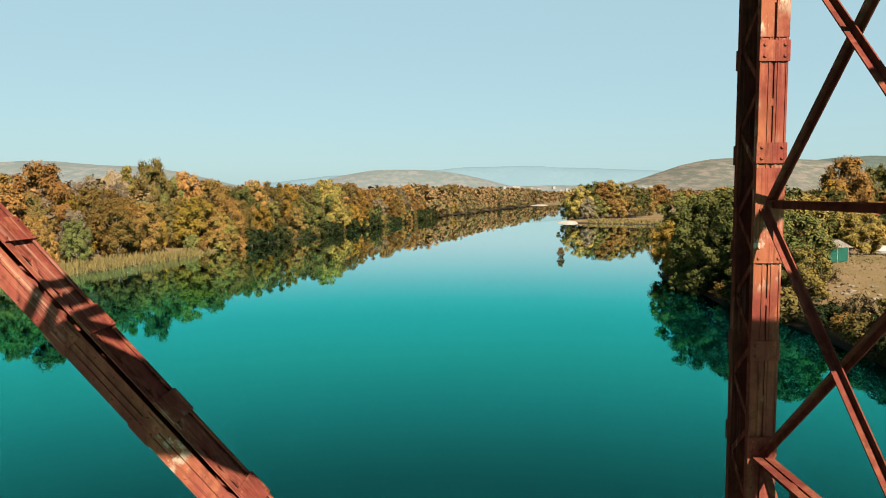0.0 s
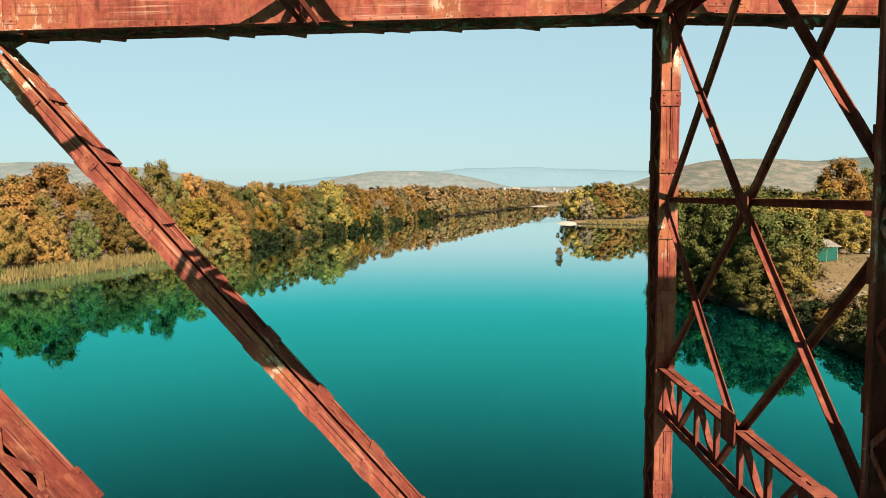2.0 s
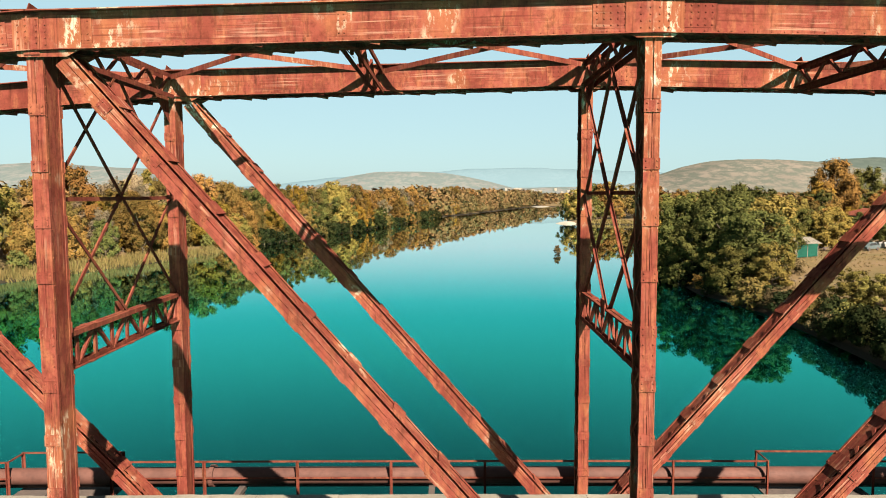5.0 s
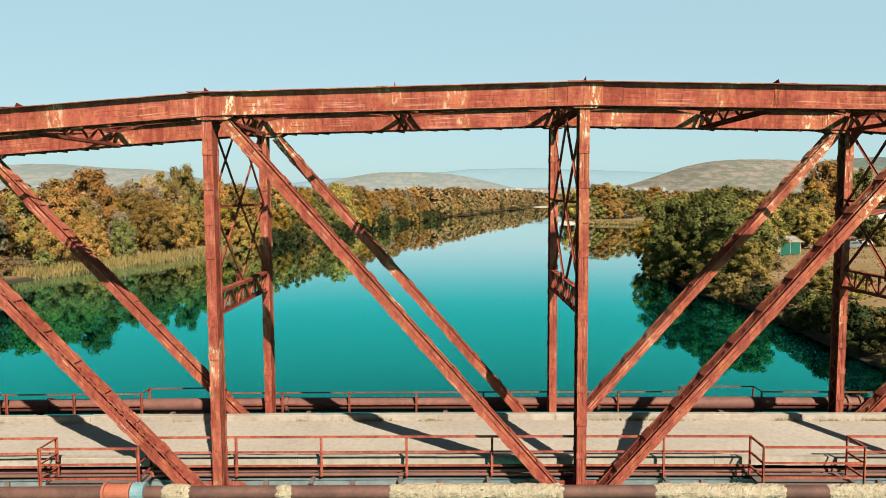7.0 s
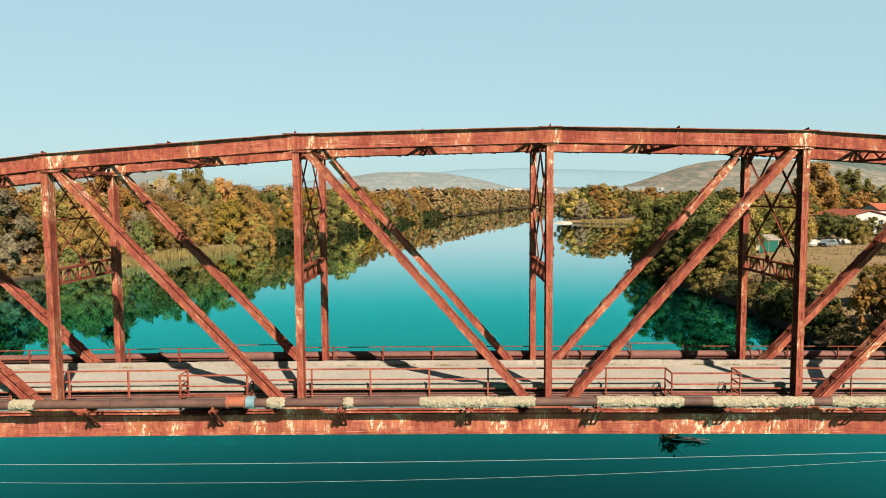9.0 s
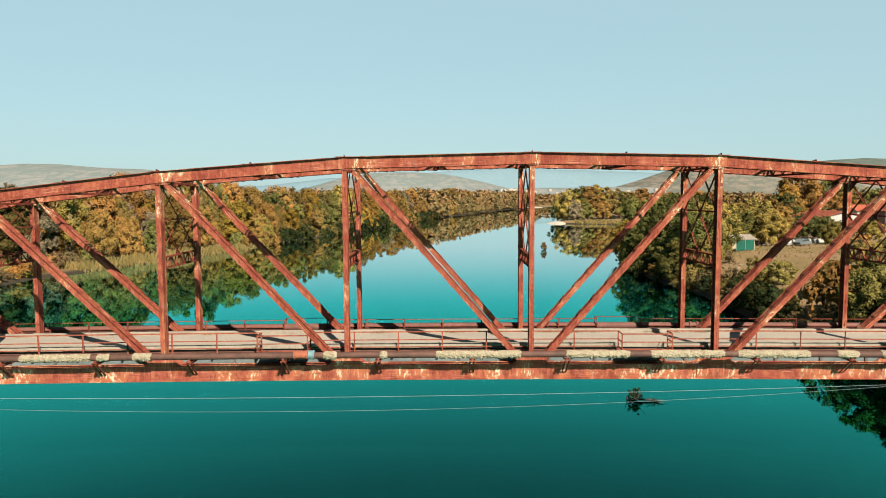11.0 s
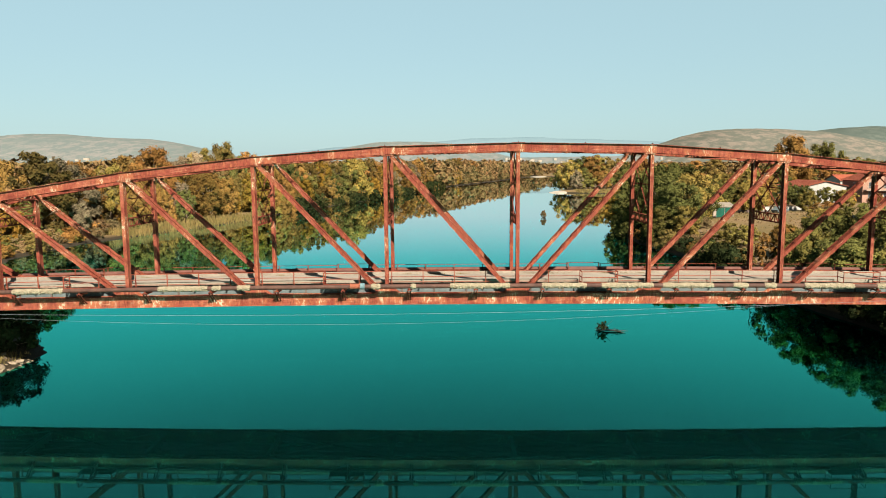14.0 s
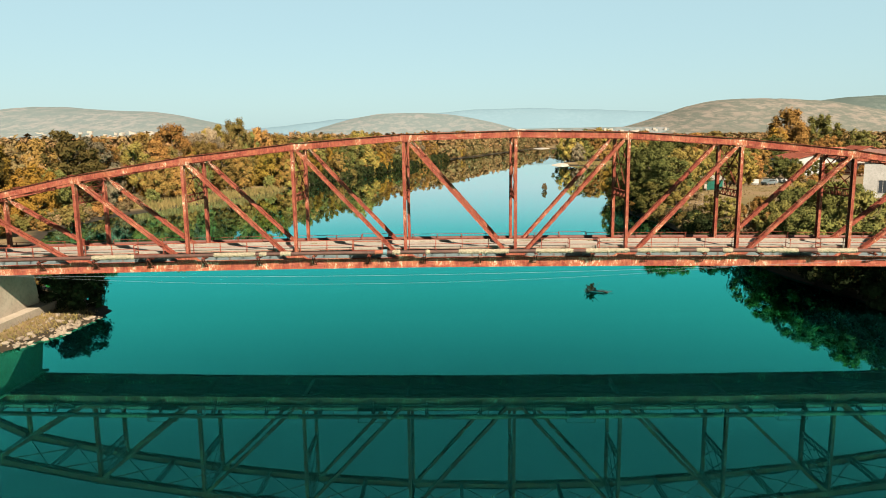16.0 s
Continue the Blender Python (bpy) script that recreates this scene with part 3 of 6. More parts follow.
def box_member(length, w, d, mat, name, parent, m, tall, slot=0.009, every=0.83, first=0.5, front=0):
    """A built-up member. Local z runs along it, y from its first open face back to the second; x across.
    Posts (front 0): hollow, laced across one side and plated on the other, with slotted flanges and batten plates before and behind.
    Diagonals (front +-1, the side that faces out): a slit outer web, an open slot, lacing and a sunk cover plate, battened on both faces."""
    bl = Build()
    t = 0.014
    if not front:
        leg = 0.055
        for s in (-1, 1):
            for y0, y1, yf in ((0.0, leg, 0.0), (d - leg, d, d - t)):
                bl.box(*sorted((s * w / 2, s * (w / 2 - t))), y0, y1, 0, length)
                bl.box(*sorted((s * (w / 2 - t), s * slot)), yf, yf + t, 0, length)
                yr = -0.007 if yf == 0.0 else d + 0.001
                bl.box(*sorted((s * 0.030, s * 0.042)), yr, yr + 0.006, 0, length)
                bl.box(*sorted((s * (w / 2 - 0.018), s * (w / 2 - 0.002))), yr, yr + 0.006, 0, length)
            if s > 0:
                # the sunny side is closed by a riveted web
                bl.box(w / 2 - 0.026, w / 2 - 0.016, leg - 0.01, d - leg + 0.01, 0, length)
                continue
            k, flip = 0.1, 1
            while k < length - 0.3:
                ya_, yb_ = (leg - 0.03, d - leg + 0.03) if flip > 0 else (d - leg + 0.03, leg - 0.03)
                bl.bar((s * (w / 2 - 0.030), ya_, k), (s * (w / 2 - 0.030), yb_, k + 0.36), 0.045, 0.008, (1, 0, 0))
                flip = -flip
                k += 0.36
        for yb_ in (0.0150, d - 0.0230):
            bl.box(-0.045, 0.045, yb_, yb_ + 0.008, 0, length)
        for s in (-1, 1):
            z = 0.12
            while z < length:
                bl.rivet((s * (w / 2), 0.030, z), (s, 0, 0), 0.013)
                bl.rivet((s * (w / 2), d - 0.030, z), (s, 0, 0), 0.013)
                z += 0.21
        z = first - every / 2
        while z < length:
            if z > 0:
                for yy in (0.001, d - 0.012):
                    bl.box(-slot - 0.001, slot + 0.001, yy, yy + 0.011, z - 0.03, z + 0.03)
            z += every
    else:
        f, h = front, w / 2

        def slab(x0, x1, y0, y1):
            bl.box(*sorted((f * x0, f * x1)), y0, y1, 0, length)

        # the outer web: two plates with a slit between and an angle along its foot; it stops short of the upper face
        slab(h, h - t, 0.036, 0.120)
        slab(h, h - t, 0.132, d)
        slab(h + 0.003, h + 0.013, d - 0.075, d)
        # past an open slot, the inner angle, the lacing and the sunk cover plate
        slab(h - 0.040, h - 0.104, 0.0, 0.012)
        slab(h - 0.205, -h + t, 0.030, 0.042)
        slab(-h, -h + t, 0.0, d)
        slab(-h + t, -h + 0.040, 0.0, t)
        slab(-h - 0.003, -h - 0.013, d - 0.075, d)
        slab(h - t, -h + t, d - 0.030, d - 0.018)
        k, flip = 0.10, 1
        while k < length - 0.3:
            p, q = (h - 0.080, h - 0.225) if flip > 0 else (h - 0.225, h - 0.080)
            bl.bar((f * p, 0.004, k), (f * q, 0.026, k + 0.19), 0.046, 0.010, (0, 1, 0))
            flip = -flip
            k += 0.19
        z = 0.12
        while z < length:
            bl.rivet((f * (h + 0.013), d - 0.04, z), (f, 0, 0), 0.013)
            bl.rivet((f * h, 0.085, z + 0.1), (f, 0, 0), 0.012)
            bl.rivet((f * (h - 0.078), 0.0, z), (0, -1, 0), 0.010)
            bl.rivet((-f * (h - 0.08), 0.030, z + 0.05), (0, -1, 0), 0.012)
            z += 0.23
    ob = part(name, bl, mat, parent)
    ob.matrix_local = m
    z = first
    while z < length - 0.3:
        if front:
            places = [(w - 0.05, pose(-front * 0.025, 0, z)), (w, pose(0, d, z, 0, 0, 180)), (0.15, pose(front * w / 2 + front * 0.001, 0.140, z, 0, 0, front * 90))]
        else:
            places = [(w, pose(0, 0, z)), (w, pose(0, d, z, 0, 0, 180))]
        for width, m2 in places:
            b1 = part("batten_plate", batten_mesh(width, tall if width > 0.16 else 0.20), mat, ob)
            b1.matrix_local = m2
        z += every
    return ob


BATTENS = {}


def batten_mesh(w, tall):
    """A riveted plate, proud of the face at y = 0."""
    key = (round(w, 3), tall)
    if key not in BATTENS:
        bl = Build()
        bl.box(-w / 2 - 0.008, w / 2 + 0.008, -0.018, -0.002, -tall / 2, tall / 2)
        for x in (-w / 2 + 0.035, w / 2 - 0.035):
            for z in (-tall / 2 + 0.04, tall / 2 - 0.04):
                bl.rivet((x, -0.018, z), (0, -1, 0), 0.017)
        BATTENS[key] = bl.mesh("batten_plate", M_RUST)
    return BATTENS[key]


def along(a, b, front=(0, -1, 0)):
    """A frame at a whose z runs to b and whose -y is as near to front as may be."""
    a, b = Vector(a), Vector(b)
    z = (b - a).normalized()
    y = -(Vector(front) - z * Vector(front).dot(z)).normalized()
    x = y.cross(z)
    m = Matrix((x, y, z)).transposed().to_4x4()
    m.translation = a
    return m


def rivet_grid(bl, x0, x1, z0, z1, y, nx_, nz_, s=-1, m=None):
    for i in range(nx_):
        for k in range(nz_):
            p = Vector((x0 + (x1 - x0) * i / max(nx_ - 1, 1), y, z0 + (z1 - z0) * k / max(nz_ - 1, 1)))
            nrm = Vector((0, s, 0))
            if m is not None:
                p, nrm = m @ p, m.to_3x3() @ nrm
            bl.rivet(p, nrm, 0.017)


LACES = {}
CH_H, CH_W = 0.54, 0.50
for side in (0, 1):
    y0 = side * WIDE
    # posts
    for i in range(-5, 6):
        x, zt = i * PANEL, chord_z(i)
        zb = 6.02 + floor_z(x)
        box_member(zt + 0.10 - zb, 0.235, DEEP, M_POST, "post", bridge, pose(x, y0, zb), 0.17, first=(15.03 - zb) % 0.83)
    # top chord, one length a panel
    for i in range(-6, 6):
        a = Vector((i * PANEL, y0 + DEEP / 2, chord_z(i)))
        bb = Vector(((i + 1) * PANEL, y0 + DEEP / 2, chord_z(i + 1)))
        ln = (bb - a).length
        m = along(a, bb)
        # local: z along, y depth, -x up
        up = m.to_3x3().inverted() @ Vector((0, 0, 1))
        sx = 1 if up.x > 0 else -1
        bl = Build()
        hw = CH_W / 2

        def cb(h0, h1, ya, yb, za=0.0, zb_=None):
            bl.box(*sorted((sx * h0, sx * h1)), ya, yb, za, ln if zb_ is None else zb_)

        for s in (-1, 1):
            ya = s * hw
            cb(0.0, CH_H, *sorted((ya, ya - s * 0.014)))
            cb(0.0, 0.012, *sorted((ya + s * 0.075, ya - s * 0.07)))
            cb(0.012, 0.085, *sorted((ya + s * 0.002, ya + s * 0.014)))
            cb(CH_H - 0.09, CH_H - 0.001, *sorted((ya + s * 0.002, ya + s * 0.014)))
            k = 0.15
            while k < ln - 0.1:
                for hh in (0.045, CH_H - 0.05):
                    bl.rivet(m.to_3x3().inverted() @ (m.to_3x3() @ Vector((sx * hh, ya + s * 0.014, k))), (0, s, 0), 0.013)
                k += 0.19
        cb(CH_H, CH_H + 0.016, -hw - 0.135, hw + 0.135)
        cb(CH_H + 0.0145, CH_H + 0.03, -hw - 0.07, hw + 0.07, 0.8, ln - 0.8)
        ob = part("top_chord", bl, M_CHORD, bridge)
        ob.matrix_local = m
        # splice plates on the web
        for at in (ln * 0.5, 0.62, ln - 0.62):
            pl = Build()
            half = 0.07 if at == ln * 0.5 else 0.26
            pl.box(*sorted((sx * 0.09, sx * (CH_H - 0.095))), -hw - 0.013, -hw - 0.001, -half, half)
            for xx in ((-0.04, 0.04) if half < 0.1 else (-0.2, -0.1, 0.0, 0.1, 0.2)):
                for hh in (0.13, 0.22, 0.31, 0.40):
                    pl.rivet((sx * hh, -hw - 0.013, xx), (0, -1, 0), 0.016)
            q = part("splice_plate", pl, M_CHORD, ob)
            q.location = (0, 0, at)
        # lacing under the chord
        lc = Build()
        k, flip = 0.3, 1
        while k < ln - 0.5:
            pa, pb = Vector((sx * -0.008, -flip * hw, k)), Vector((sx * -0.008, flip * hw, k + 0.34))
            if -4 < i < 3:
                key = (flip, sx)
                if key not in LACES:
                    one = Build()
                    one.bar(pa - Vector((0, 0, k)), pb - Vector((0, 0, k)), 0.07, 0.012, (1, 0, 0))
                    LACES[key] = one.mesh("lacing_bar", M_BRACE)
                part("lacing_bar", LACES[key], M_BRACE, ob).location = (0, 0, k)
            else:
                lc.bar(pa, pb, 0.07, 0.012, (1, 0, 0))
            for yt in (-hw - 0.03, hw + 0.03):
                dice = random.Random(int(k * 100) + i * 7 + int(yt * 50))
                drop = 0.012 + (0.05 * dice.random() if dice.random() < 0.4 else 0.0)
                lc.add([(0, yt - 0.006, k), (0, yt - 0.006, k + 0.345), (sx * -drop, yt - 0.006, k + 0.33), (0, yt + 0.006, k), (0, yt + 0.006, k + 0.345), (sx * -drop, yt + 0.006, k + 0.33)], [(0, 1, 2), (5, 4, 3), (0, 3, 4, 1), (1, 4, 5, 2), (2, 5, 3, 0)])
            k += 0.34
            flip = -flip
        tagged(part("lacing", lc, M_BRACE, ob), kind="stuff")
    # bottom chord
    for i in range(-6, 6):
        xa, xb = i * PANEL, (i + 1) * PANEL
        za, zb = 5.62 + floor_z(xa), 5.62 + floor_z(xb)
        bl = Build()
        hw = 0.27
        m = along((xa, y0 + DEEP / 2, za), (xb, y0 + DEEP / 2, zb))
        up = m.to_3x3().inverted() @ Vector((0, 0, 1))
        sx = 1 if up.x > 0 else -1
        ln = math.hypot(PANEL, zb - za)
        for s in (-1, 1):
            ya = s * hw
            bl.box(*sorted((0, sx * 0.72)), *sorted((ya, ya - s * 0.016)), 0, ln)
            bl.box(*sorted((0, sx * 0.014)), *sorted((ya + s * 0.085, ya - s * 0.08)), 0, ln)
            bl.box(*sorted((sx * 0.014, sx * 0.10)), *sorted((ya + s * 0.002, ya + s * 0.014)), 0, ln)
            k = 0.12
            while k < ln:
                bl.rivet((sx * 0.055, ya + s * 0.014, k), (0, s, 0), 0.014)
                bl.rivet((sx * 0.66, ya + s * 0.0, k), (0, s, 0), 0.014)
                k += 0.24
        k = 0.25
        flip = 1
        while k < ln - 0.5:
            bl.bar((sx * -0.006, -flip * hw, k), (sx * -0.006, flip * hw, k + 0.45), 0.07, 0.01, (1, 0, 0))
            flip = -flip
            k += 0.45
        ob = part("bottom_chord", bl, M_BOTTOM, bridge)
        ob.matrix_local = m
        for s in (-1, 1):
            fl = Build()
            fl.box(*sorted((sx * 0.721, sx * 0.737)), *sorted((s * (hw + 0.10), s * (hw - 0.08))), 0, ln)
            part("flange", fl, M_GUSSET, ob, "peeling cream-stained top flange")
    # diagonals fall towards mid-span
    for i in range(-5, 6):
        if i == 0:
            continue
        s = 1 if i < 0 else -1
        a = Vector((i * PANEL + s * 0.34, y0, chord_z(i) - 0.10 - {1: 0.09, 2: 0.04}.get(abs(i), 0.0)))
        bb = Vector(((i + s) * PANEL - s * 0.42, y0, 6.25 + floor_z((i + s) * PANEL)))
        z = (bb - a).normalized()
        # open side faces up and down: the slot runs along the upper face
        yv = Vector((0, 1, 0))
        upv = Vector((0, 0, 1)) - z * z.z
        upv.normalize()
        yl = -upv
        mm = Matrix((yl.cross(z), yl, z)).transposed().to_4x4()
        mm.translation = a + upv * 0.232 + yv * (DEEP / 2)
        box_member((bb - a).length, 0.48, 0.26, M_DIAGONAL, "diagonal", bridge, mm, 0.26, every=1.05, first=0.9, front=s)
    # gusset plates at the joints
    for i in range(-5, 6):
        x = i * PANEL
        for s in (-1, 1):
            yy = y0 + DEEP / 2 + s * (CH_W / 2 + 0.016)
            sgn = 1 if i < 0 else -1
            gp = Build()
            ya, yb = sorted((yy, yy + s * 0.012))
            zt = chord_z(i)
            if i == 0:
                pts = [(-0.42, 0.50), (0.42, 0.50), (0.42, 0.03), (0.26, -0.06), (-0.26, -0.06), (-0.42, 0.03)]
            else:
                pts = [(-0.28 * sgn, 0.50), (0.72 * sgn, 0.50), (0.72 * sgn, 0.02), (0.50 * sgn, -0.09), (-0.20 * sgn, -0.09), (-0.28 * sgn, 0.0)]
            n = len(pts)
            vs = [(x + px, yv_, zt + pz) for yv_ in (ya, yb) for px, pz in pts]
            gp.add(vs, [tuple(range(n)), tuple(range(2 * n - 1, n - 1, -1))] + [(k, k + n, (k + 1) % n + n, (k + 1) % n) for k in range(n)])
            rivet_grid(gp, x - 0.2, x + 0.2, zt + 0.08, zt + 0.46, yy + s * 0.012, 4, 5, s)
            part("gusset_plate", gp, M_GUSSET, bridge)
            gp = Build()
            zb = 5.72 + floor_z(x)
            pts = [(-0.95, 0), (0.95, 0), (0.95, 0.62), (0.45, 1.0), (-0.45, 1.0), (-0.95, 0.62)]
            yy = y0 + DEEP / 2 + s * 0.288
            ya, yb = sorted((yy, yy + s * 0.012))
            n = len(pts)
            vs = [(x + px, yv_, zb + pz) for yv_ in (ya, yb) for px, pz in pts]
            gp.add(vs, [tuple(range(n)), tuple(range(2 * n - 1, n - 1, -1))] + [(k, k + n, (k + 1) % n + n, (k + 1) % n) for k in range(n)])
            rivet_grid(gp, x - 0.85, x + 0.85, zb + 0.06, zb + 0.58, yy + s * 0.012, 9, 4, s)
            part("gusset_plate", gp, M_BOTTOM, bridge)

# weathered cover plates at the heads of the posts, and fins on the chord above them
for side in (0, 1):
    for i in range(-5, 6):
        x, y, zt = i * PANEL, side * WIDE, chord_z(i)
        if i:
            up = Build()
            up.box(x - 0.118, x + 0.118, y - 0.074, y - 0.060, zt - 0.06, zt + 0.49)
            rivet_grid(up, x - 0.08, x + 0.08, zt + 0.02, zt + 0.44, y - 0.074, 2, 6)
            part("cover_plate", up, M_GUSSET, bridge)
        cp = Build()
        for s in (-1, 1):
            cp.box(*sorted((x + s * 0.012, x + s * 0.119)), y - 0.010, y - 0.001, zt - 0.92, zt + 0.06)
        part("cover_plate", cp, M_GUSSET, bridge)
    for k in range(-10, 11):
        x = k * PANEL / 2
        i0 = int(math.floor(k / 2))
        z = (chord_z(i0) if k % 2 == 0 else (chord_z(i0) + chord_z(i0 + 1)) / 2) + CH_H + 0.03
        y = side * WIDE + DEEP / 2
        fin = Build()
        fin.add([(x + o, y + p, z + q) for o in (-0.006, 0.006) for p, q in ((-0.36, 0.0), (-0.30, 0.10), (0.2, 0.02), (0.2, -0.02))], [(0, 1, 2, 3), (7, 6, 5, 4), (0, 4, 5, 1), (1, 5, 6, 2), (2, 6, 7, 3), (3, 7, 4, 0)])
        fin.box(x - 0.42, x + 0.42, y - 0.36, y + 0.25, z - 0.012, z)
        part("top_plate", fin, M_BRACE, bridge)

# sway frames between the trusses
LOW_T, LOW_B = 11.62, 11.02
ya, yb, yc = 0.20, WIDE, 2.55
for i in range(-5, 6):
    x, zt = i * PANEL, chord_z(i) + 0.05
    if zt < 12.2:
        continue
    zm = (LOW_T + zt) / 2 - {0: 0.09, 1: 0.06, 2: 0.03}.get(abs(i), 0.0)
    bl = Build()
    bl.angle((x, ya, zm + 0.03), (x, yb, zm + 0.03), 0.062, 0.012)
    part("sway_strut", bl, M_BRACE, bridge)
    gp = Build()
    gp.add([(x + sx_, yc + p, zm + q) for sx_ in (-0.062, -0.05) for p, q in ((-0.13, -0.03), (-0.07, -0.08), (0.07, -0.08), (0.13, -0.03), (0.13, 0.04), (0.07, 0.09), (-0.07, 0.09), (-0.13, 0.04))],
           [tuple(range(8)), tuple(range(15, 7, -1))] + [(k, k + 8, (k + 1) % 8 + 8, (k + 1) % 8) for k in range(8)])
    part("gusset_plate", gp, M_BRACE, bridge)
    for z0, z1 in ((zm, zt), (LOW_T, zm)):
        for p, q, o in (((ya, z0), (yc, z1), -0.03), ((yc, z0), (ya, z1), 0.03), ((yb, z0), (yc, z1), 0.03), ((yc, z0), (yb, z1), -0.03)):
            bl = Build()
            bl.angle((x + o, p[0], p[1]), (x + o, q[0], q[1]), 0.056, 0.010, (1, 0, 0))
            part("sway_brace", bl, M_BRACE, bridge)
    bl = Build()
    for zz in (LOW_T, LOW_B):
        for o in (-0.048, 0.048):
            bl.angle((x + o, ya, zz), (x + o, yb, zz), 0.075, 0.012, (0, 0, 1 if zz > 11.3 else -1), 1)
        for q in (0.2, 0.5, 0.8):
            yq = ya + (yb - ya) * q
            bl.box(x - 0.088, x + 0.088, yq - 0.09, yq + 0.09, *sorted((zz + (0.008 if zz > 11.3 else -0.008), zz + (0.016 if zz > 11.3 else -0.016))))
    nb = 8
    for k in range(nb):
        p, q = ya + (yb - ya) * k / nb, ya + (yb - ya) * (k + 1) / nb
        lo, hi = (LOW_B, LOW_T) if k % 2 else (LOW_T, LOW_B)
        bl.bar((x, p, lo), (x, q, hi), 0.06, 0.045, (0, 0, 1))
        bl.bar((x, q, LOW_B), (x, q, LOW_T), 0.075, 0.04, (1, 0, 0))
    bl.box(x - 0.135, x - 0.12, yc - 0.16, yc + 0.16, LOW_T - 0.12, LOW_T + 0.2)
    part("lattice_strut", bl, M_BRACE, bridge)
    # riveted cover plates where the struts meet the posts
    for y in (0.0, WIDE):
        for z0, z1, nr in ((zm - 0.36, zm + 0.30, 0), (LOW_B - 0.05, LOW_T + 0.12, 4)):
            cp = Build()
            cp.box(x - 0.119, x + 0.119, y - 0.013, y - 0.002, z0, z1)
            if nr:
                rivet_grid(cp, x - 0.075, x + 0.075, z0 + 0.06, z1 - 0.06, y - 0.013, 2, 5)
            part("cover_plate", cp, M_RUST, bridge)

# top lateral struts at the joints and mid-panels, with crossed bracing between
for k in range(-10, 11):
    x = k * PANEL / 2
    i0 = int(math.floor(k / 2))
    z = chord_z(i0) if k % 2 == 0 else (chord_z(i0) + chord_z(i0 + 1)) / 2
    bl = Build()
    for zz in (z + 0.04, z + 0.46):
        for o in (-0.10, 0.10):
            bl.angle((x + o, DEEP + 0.05, zz), (x + o, WIDE, zz), 0.08, 0.012)
    for q in range(8):
        p0, p1 = DEEP + (WIDE - DEEP) * q / 8, DEEP + (WIDE - DEEP) * (q + 1) / 8
        za, zb = (z + 0.04, z + 0.46) if q % 2 else (z + 0.46, z + 0.04)
        bl.bar((x, p0, za), (x, p1, zb), 0.05, 0.05)
    for s, yy in ((1, DEEP + 0.04), (-1, WIDE - 0.04)):
        bl.add([(x + o, yy + s * p, z + q) for o in (-0.006, 0.006) for p, q in ((0, 0.0), (0.75, 0.02), (0, -0.02 if k % 2 else -0.55))], [(0, 1, 2), (5, 4, 3), (0, 3, 4, 1), (1, 4, 5, 2), (2, 5, 3, 0)])
    part("lateral_strut", bl, M_BRACE, bridge)
    if k < 10:
        x1 = x + PANEL / 2
        i1 = int(math.floor((k + 1) / 2))
        z1 = chord_z(i1) if (k + 1) % 2 == 0 else (chord_z(i1) + chord_z(i1 + 1)) / 2
        for p, q in ((DEEP, WIDE), (WIDE, DEEP)):
            bl = Build()
            bl.angle((x, p, z + 0.44 + (0.03 if p < q else 0)), (x1, q, z1 + 0.44 + (0.03 if p < q else 0)), 0.095, 0.012)
            part("lateral_brace", bl, M_RUST, bridge)

# floor beams, stringers and bottom laterals
for k in range(-12, 13):
    x = k * PANEL / 2
    if k % 2:
        continue
    zf = floor_z(x)
    bl = Build()
    bl.box(x - 0.15, x + 0.15, DEEP + 0.06, WIDE - 0.06, 6.68 + zf, 6.70 + zf)
    bl.box(x - 0.15, x + 0.15, DEEP + 0.06, WIDE - 0.06, 5.80 + zf, 5.82 + zf)
    bl.box(x - 0.01, x + 0.01, DEEP + 0.06, WIDE - 0.06, 5.82 + zf, 6.68 + zf)
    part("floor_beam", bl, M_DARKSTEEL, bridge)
for y in (1.25, 2.05, 2.95, 3.85, 4.4):
    bl = Build()
    bl.sweep([(i * PANEL, y, 6.55 + floor_z(i * PANEL)) for i in range(-6, 7)], ISHAPE(0.18, 0.48, 0.016))
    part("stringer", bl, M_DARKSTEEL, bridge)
for i in range(-6, 6):
    for p, q in ((DEEP, WIDE), (WIDE, DEEP)):
        bl = Build()
        dz = 0.03 if p < q else 0
        bl.angle((i * PANEL, p, 5.70 + dz + floor_z(i * PANEL)), ((i + 1) * PANEL, q, 5.70 + dz + floor_z((i + 1) * PANEL)), 0.11, 0.012)
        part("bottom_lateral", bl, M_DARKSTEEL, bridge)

# ---- deck ----
def strip(y0, y1, z0, z1, xa=-130.0, xb=130.0, n=52):
    """A cambered beam along the bridge."""
    bl = Build()
    vs, fs = [], []
    for k in range(n + 1):
        x = xa + (xb - xa) * k / n
        f = floor_z(max(min(x, 54.0), -54.0))
        vs += [(x, y0, z0 + f), (x, y1, z0 + f), (x, y1, z1 + f), (x, y0, z1 + f)]
    for k in range(n):
        a = 4 * k
        for p, q in ((0, 1), (1, 2), (2, 3), (3, 0)):
            fs.append((a + p, a + q, a + 4 + q, a + 4 + p)[::-1])
    fs += [(0, 1, 2, 3), (4 * n + 3, 4 * n + 2, 4 * n + 1, 4 * n)]
    bl.add(vs, fs)
    return bl


solid("road", strip(1.10, 4.32, 6.90, 7.04), M_ROAD, "worn pale road slab across the bridge", "road", kind="structure")


